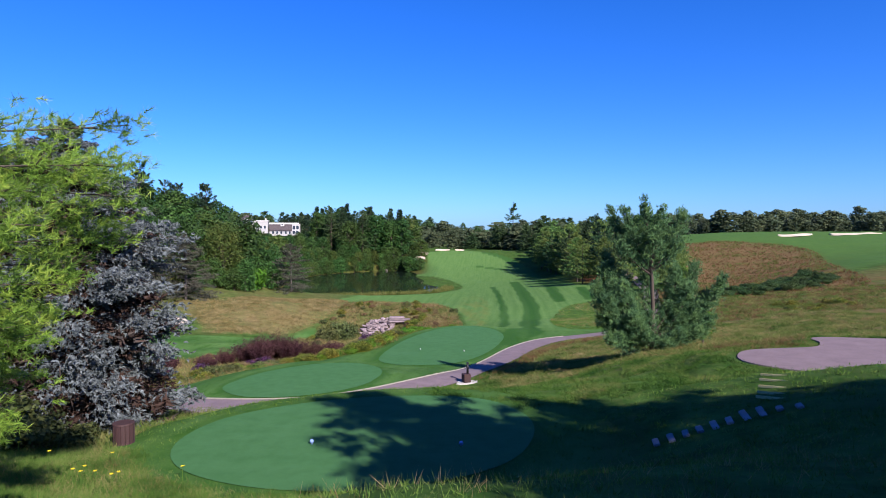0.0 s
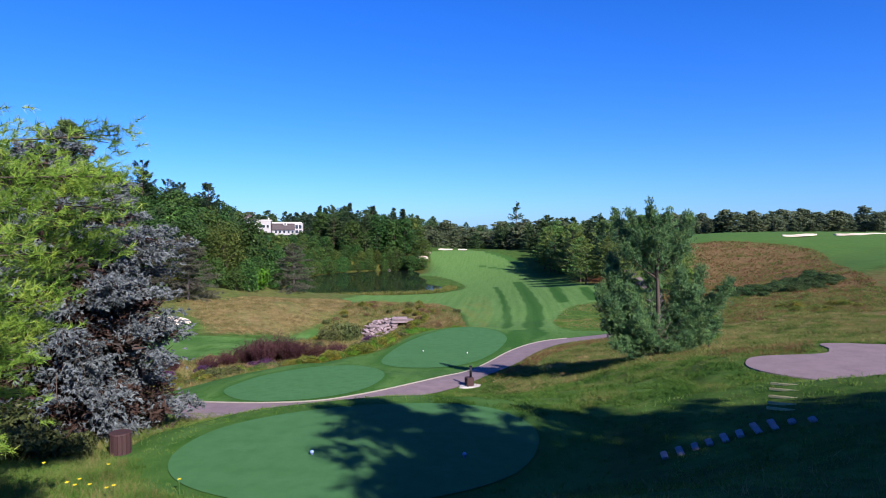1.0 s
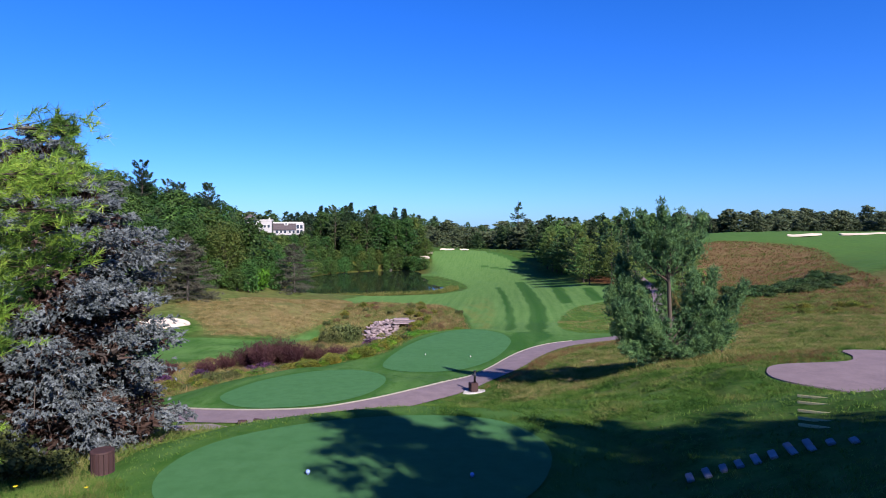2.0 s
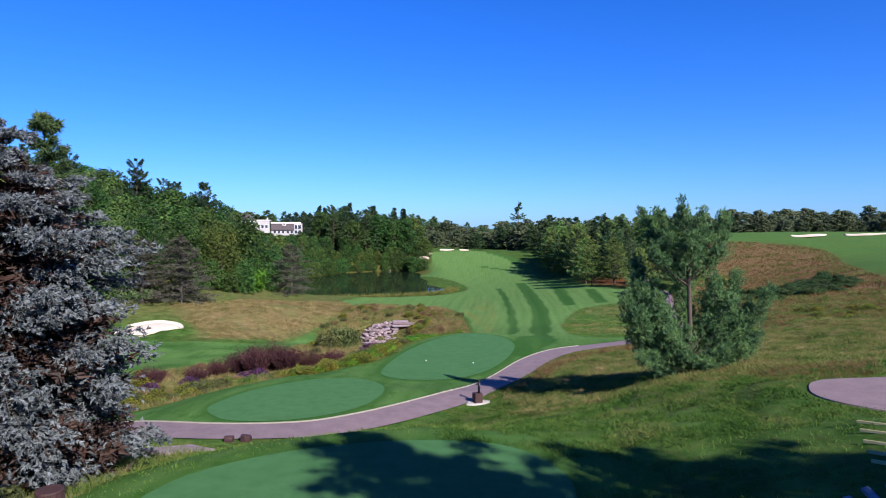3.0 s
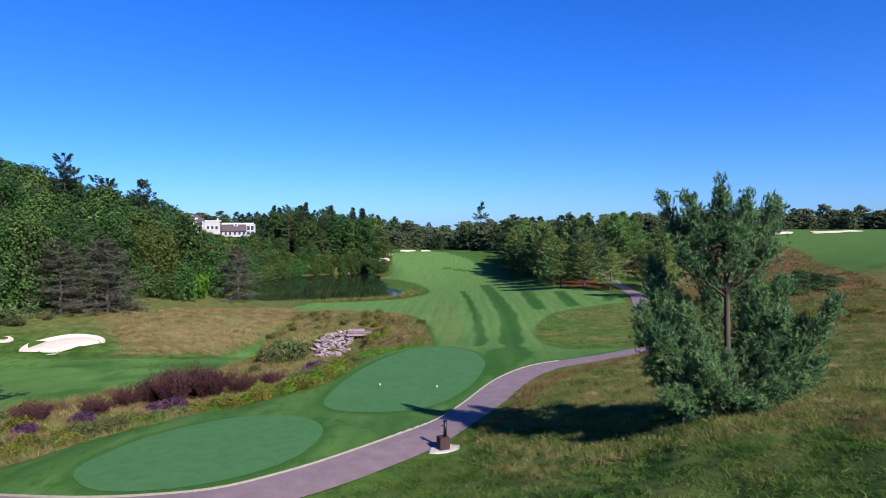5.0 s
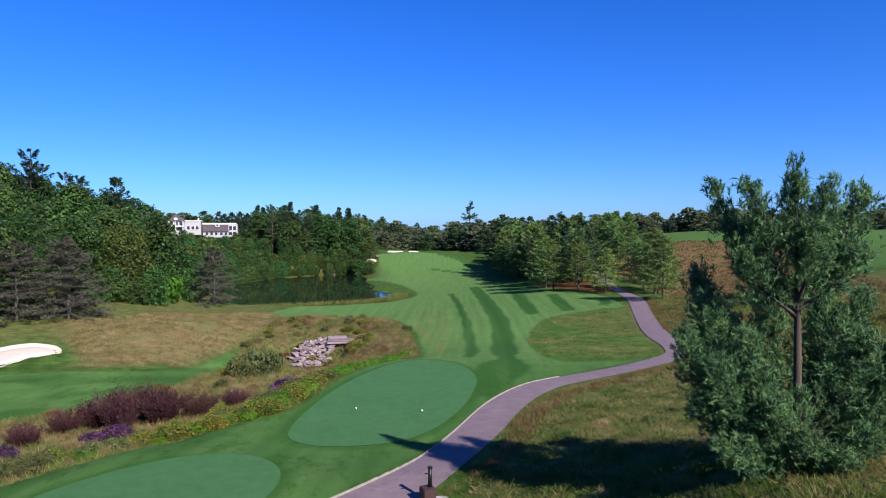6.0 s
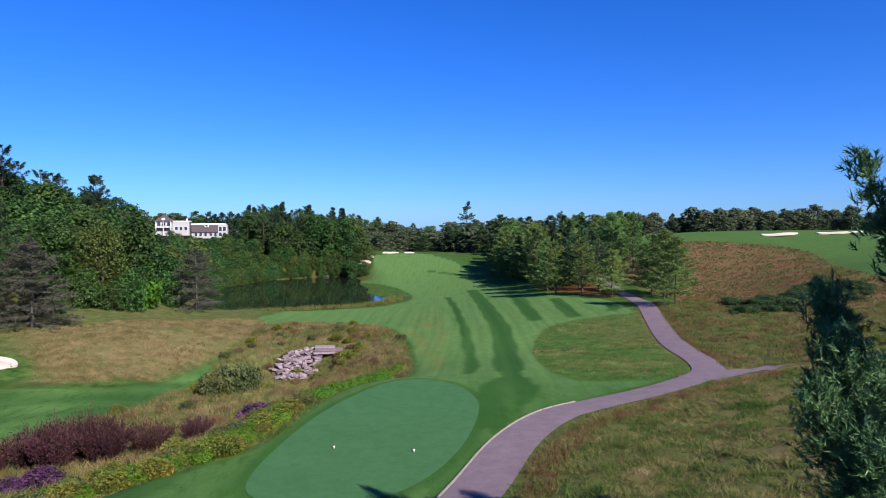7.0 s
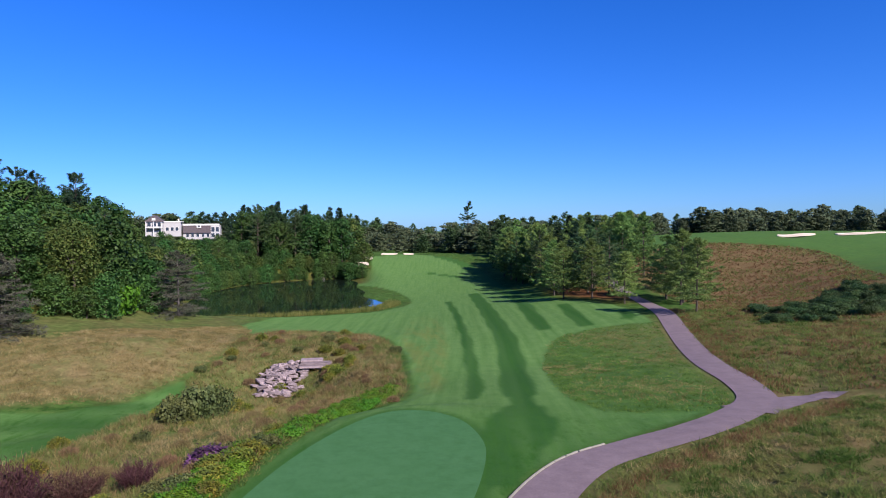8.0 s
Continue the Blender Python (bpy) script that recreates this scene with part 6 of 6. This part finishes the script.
# ---- grasses, rushes and reeds ----
def field(name, outline, count, lo, hi, width, material, label, category, seed, keep=None, tuft=6, lean=0.45, bend=0.25, spread=None):
    """Blades standing in tufts inside an outline, wherever keep allows."""
    r = np.random.default_rng(seed)
    o = np.array(outline)
    p = r.uniform(o.min(0), o.max(0), (count // tuft * 3, 2))
    ok = inside(p[:, 0], p[:, 1], outline) > 0
    for solid in (TEE_1, TEE_2, TEE_3, PAD, *BUNKERS[:2]):
        ok &= inside(p[:, 0], p[:, 1], solid) < -0.15
    if keep is not None:
        ok &= keep(p[:, 0], p[:, 1], r)
    p = p[ok][:count // tuft]
    line = np.array(CART_PATH)
    d2 = np.full(len(p), 1e9)
    for a, b in zip(line[:-1], line[1:]):
        e = b - a
        s = np.clip(((p - a) @ e) / (e @ e), 0, 1)
        d2 = np.minimum(d2, ((p - a - s[:, None] * e) ** 2).sum(1))
    p = p[d2 > 1.38 ** 2]
    base = np.column_stack([p, height(p[:, 0], p[:, 1]) - 0.03])
    clump = 0.7 + 0.6 * r.random(len(base))
    base, clump = np.repeat(base, tuft, 0), np.repeat(clump, tuft)
    n = len(base)
    base[:, :2] += r.normal(size=(n, 2)) * (spread or lo * 0.35)
    way = np.column_stack([r.normal(size=(n, 2)) * lean, np.ones(n)])
    tris = blades(r, base, way, r.uniform(lo, hi, n) * clump, width * r.uniform(0.6, 1.4, n), bend)
    tagged(new(name, tri_mesh(name, tris, material)), label, category, kind="stuff")


def off_fairway(x, y, r):
    return inside(x, y, FAIRWAY) < -0.3


def patchy(x, y, r):
    return (inside(x, y, FAIRWAY) < -0.2) & (np.sin(x * 0.55 + 1.7 * np.sin(y * 0.31)) + np.sin(y * 0.6 + x * 0.2) + r.normal(size=len(x)) * 0.7 > -0.2)


def tussocks(x, y, r):
    return (inside(x, y, FAIRWAY) < -0.3) & (np.sin(x * 2.1 + 1.4 * np.sin(y * 1.3)) + np.sin(y * 2.4 + 1.1 * np.sin(x * 0.9)) + r.normal(size=len(x)) * 0.6 > -0.8)


KNOLL_TOP = [(-13, -1), (12, -1), (14, 9), (6, 11.4), (3, 11.6), (-1, 10.6), (-5, 10.6), (-9, 13.5), (-14, 15)]
SLOPE_GREEN = [(-14, 9), (-10, 16), (-13, 24), (-16, 30), (-8, 32), (0, 37), (4, 43), (12, 36), (14, 27), (22, 27), (22, 12), (14, 8), (0, 9)]
RIGHT_ROUGH = [(3.2, 37), (6.5, 47), (9.5, 53.5), (13, 57.5), (20, 61), (26, 65), (31, 66.5), (44, 64), (46, 44), (36, 30), (22, 27.5), (12, 28), (5, 31)]
FAR_ROUGH = [(28, 70), (31, 81), (37, 99), (42, 113), (46, 113), (50, 103), (58, 92), (67, 93), (72, 80), (60, 64), (45, 62), (34, 68)]
field("knoll_grass", KNOLL_TOP, 70000, 0.07, 0.22, 0.011, GRASS_GREEN, "long green grass on the knoll before the tee", "grass", 1)
field("knoll_tall", [(-13, 9), (-6, 8), (0, 8.6), (2.5, 9.6), (-1, 10.9), (-4.5, 10.9), (-7, 12), (-8, 14), (-13, 15)], 110000, 0.1, 0.28, 0.009, GRASS_GREEN, "thick unmown grass on the brow before the tee", "grass", 25, tuft=16, lean=0.6, spread=0.1)
field("knoll_bleached", [(-13, 10), (-6, 9), (1, 9.4), (-1, 10.9), (-4.5, 10.9), (-7, 12), (-8.5, 14), (-13, 15)], 14000, 0.16, 0.4, 0.007, GRASS_STRAW, "bleached stems among the unmown grass", "grass", 26, patchy, tuft=10, spread=0.12)
field("knoll_seed_heads", KNOLL_TOP, 9000, 0.16, 0.36, 0.007, GRASS_STRAW, "thin bleached stems above the knoll grass", "grass", 2, tuft=4)
field("slope_lawn", SLOPE_GREEN, 60000, 0.06, 0.15, 0.024, GRASS_GREEN, "short green grass round the first tee", "grass", 3, lambda x, y, r: off_fairway(x, y, r) & ((x < 1) | (y < 18)), tuft=12, spread=0.12)
field("slope_rough", SLOPE_GREEN, 300000, 0.12, 0.3, 0.021, GRASS_ROUGH, "long tussocky green grass on the slope", "grass", 22, lambda x, y, r: tussocks(x, y, r) & (x > 0) & (y > 18), tuft=44, lean=0.8, bend=0.3, spread=0.15)
field("slope_straw", SLOPE_GREEN, 70000, 0.14, 0.30, 0.012, GRASS_SLOPE, "bleached tufts on the green slope", "grass", 4, lambda x, y, r: patchy(x, y, r) & (y > 22) & (x > -2), tuft=20, lean=0.7, bend=0.35, spread=0.14)
field("fescue", RIGHT_ROUGH, 230000, 0.22, 0.5, 0.033, GRASS_SLOPE, "matted bleached grass beside the path", "grass", 5, tussocks, tuft=26, lean=0.7, bend=0.3, spread=0.16)
field("fescue_straw", RIGHT_ROUGH, 120000, 0.22, 0.5, 0.022, GRASS_STRAW, "straw-coloured fescue tufts on the slope", "grass", 6, patchy, tuft=24, lean=0.7, bend=0.35, spread=0.18)
field("path_verge", [(2.6, 39), (4.4, 41), (8, 50.5), (11.5, 55.2), (16, 58.2), (24, 62.5), (30, 66.4), (30, 64.5), (22, 60), (13, 55), (9, 49), (6, 42)], 42000, 0.3, 0.65, 0.022, GRASS_RUSSET, "tall russet grass along the path's edge", "grass", 7, tuft=8)
field("pad_russet", [(14.5, 22.9), (16.2, 23.6), (17.6, 25.6), (18.6, 28), (15.5, 28.5), (12.8, 26.5), (12.6, 24)], 2600, 0.2, 0.5, 0.016, GRASS_RUSSET, "tall russet grass behind the cart turning area", "grass", 24, tuft=10)
field("far_fescue", FAR_ROUGH, 60000, 0.25, 0.6, 0.05, GRASS_SLOPE, "mottled rough grass below the hill", "grass", 8, lambda x, y, r: inside(x, y, FAIRWAY) < -3, tuft=18, spread=0.25)
field("far_russet", FAR_ROUGH, 30000, 0.25, 0.6, 0.05, GRASS_RUSSET, "russet grass below the hill", "grass", 9, patchy, tuft=18, spread=0.25)
field("hill_straw", BROWN_HILL, 30000, 0.3, 0.7, 0.08, GRASS_SLOPE, "pale grass mottling the brown hillside", "grass", 23, patchy, tuft=6)
field("hill_fescue", BROWN_HILL, 40000, 0.3, 0.7, 0.09, GRASS_RUSSET, "brown fescue over the hillside", "grass", 10, tuft=5)
field("meadow_grass", MEADOW, 45000, 0.2, 0.45, 0.05, GRASS_STRAW, "dry tan meadow grass", "grass", 11, lambda x, y, r: np.sin(x * 0.5 + 1.3 * np.sin(y * 0.4)) + np.sin(y * 0.55 + x * 0.15) + r.normal(size=len(x)) > -0.5, tuft=10, spread=0.22)
field("creek_grass", CREEK, 70000, 0.35, 0.95, 0.035, GRASS_STRAW, "tall dry grass in the creek hollow", "grass", 12, tuft=8)
field("creek_green", CREEK, 75000, 0.3, 0.8, 0.035, GRASS_SLOPE, "green and tan grass in the creek hollow", "grass", 13, patchy, tuft=8)
field("creek_russet", CREEK, 20000, 0.5, 1.1, 0.03, GRASS_RUSSET, "russet stems in the creek hollow", "grass", 14, lambda x, y, r: np.sin(x * 0.4 + 2) + np.sin(y * 0.23) + r.normal(size=len(x)) * 0.4 > 0.5, tuft=9)
field("fork_green", FORK_ROUGH, 44000, 0.1, 0.26, 0.045, GRASS_GREEN, "green rough inside the path's bend", "grass", 19, tuft=12, spread=0.14)
field("fork_rough", FORK_ROUGH, 18000, 0.12, 0.3, 0.045, GRASS_STRAW, "half-bleached rough inside the path's bend", "grass", 15, lambda x, y, r: np.sin(x * 0.5 + y * 0.13) + np.sin(y * 0.45 + 0.4 * np.sin(x)) + r.normal(size=len(x)) * 0.8 > 0.3, tuft=12, spread=0.2)
field("reeds", rounded([(-38, 149), (-26, 149), (-17, 152), (-7, 155.5), (0, 160), (4.5, 169), (3, 175), (0.5, 173), (-2.5, 164.5), (-9, 159.5), (-18, 156.5), (-38, 153.5)]), 26000, 0.5, 1.25, 0.06, REED, "tan reeds along the pond's edge", "reeds", 16, tuft=8, lean=0.2, bend=0.08)
field("verge_left", [(-25, 39.6), (-20.6, 38.6), (-17.4, 40.6), (-14.2, 45), (-11.5, 49.6), (-8.6, 52), (-5.6, 54.1), (-4.3, 57), (-3, 62.6), (-1, 68), (-2.4, 68.4), (-4.6, 62.6), (-6, 56.6), (-9.3, 53.4), (-12.6, 51.2), (-16, 46.6), (-19, 42.4), (-25, 41.4)], 30000, 0.15, 0.4, 0.03, GRASS_SLOPE, "pale grass edging the mown turf", "grass", 17)
field("spruce_weeds", [(-19, 12), (-9, 14), (-9, 18), (-8.5, 25), (-12, 30), (-18, 26)], 30000, 0.12, 0.5, 0.018, GRASS_SLOPE, "mixed weeds round the spruce's foot", "weeds", 18)


def beside(line, lo_y, hi_y, near, wide):
    """An outline along the right of a line."""
    p = np.array([q for q in line if lo_y < q[1] < hi_y])
    d = np.gradient(p, axis=0)
    d = d / np.linalg.norm(d, axis=1, keepdims=True)
    nrm = np.column_stack([d[:, 1], -d[:, 0]])
    return [tuple(q) for q in p + nrm * near] + [tuple(q) for q in (p + nrm * (near + wide))[::-1]]


field("upper_verge", beside(CART_PATH, 70.5, 118, 1.4, 1.1), 16000, 0.25, 0.6, 0.045, GRASS_RUSSET, "tall dry grass overhanging the upper path", "grass", 20, tuft=8)
field("upper_verge_green", beside(CART_PATH, 70.5, 118, 1.5, 1.6), 10000, 0.2, 0.45, 0.045, GRASS_SLOPE, "green grass behind the path's verge", "grass", 21, tuft=8)
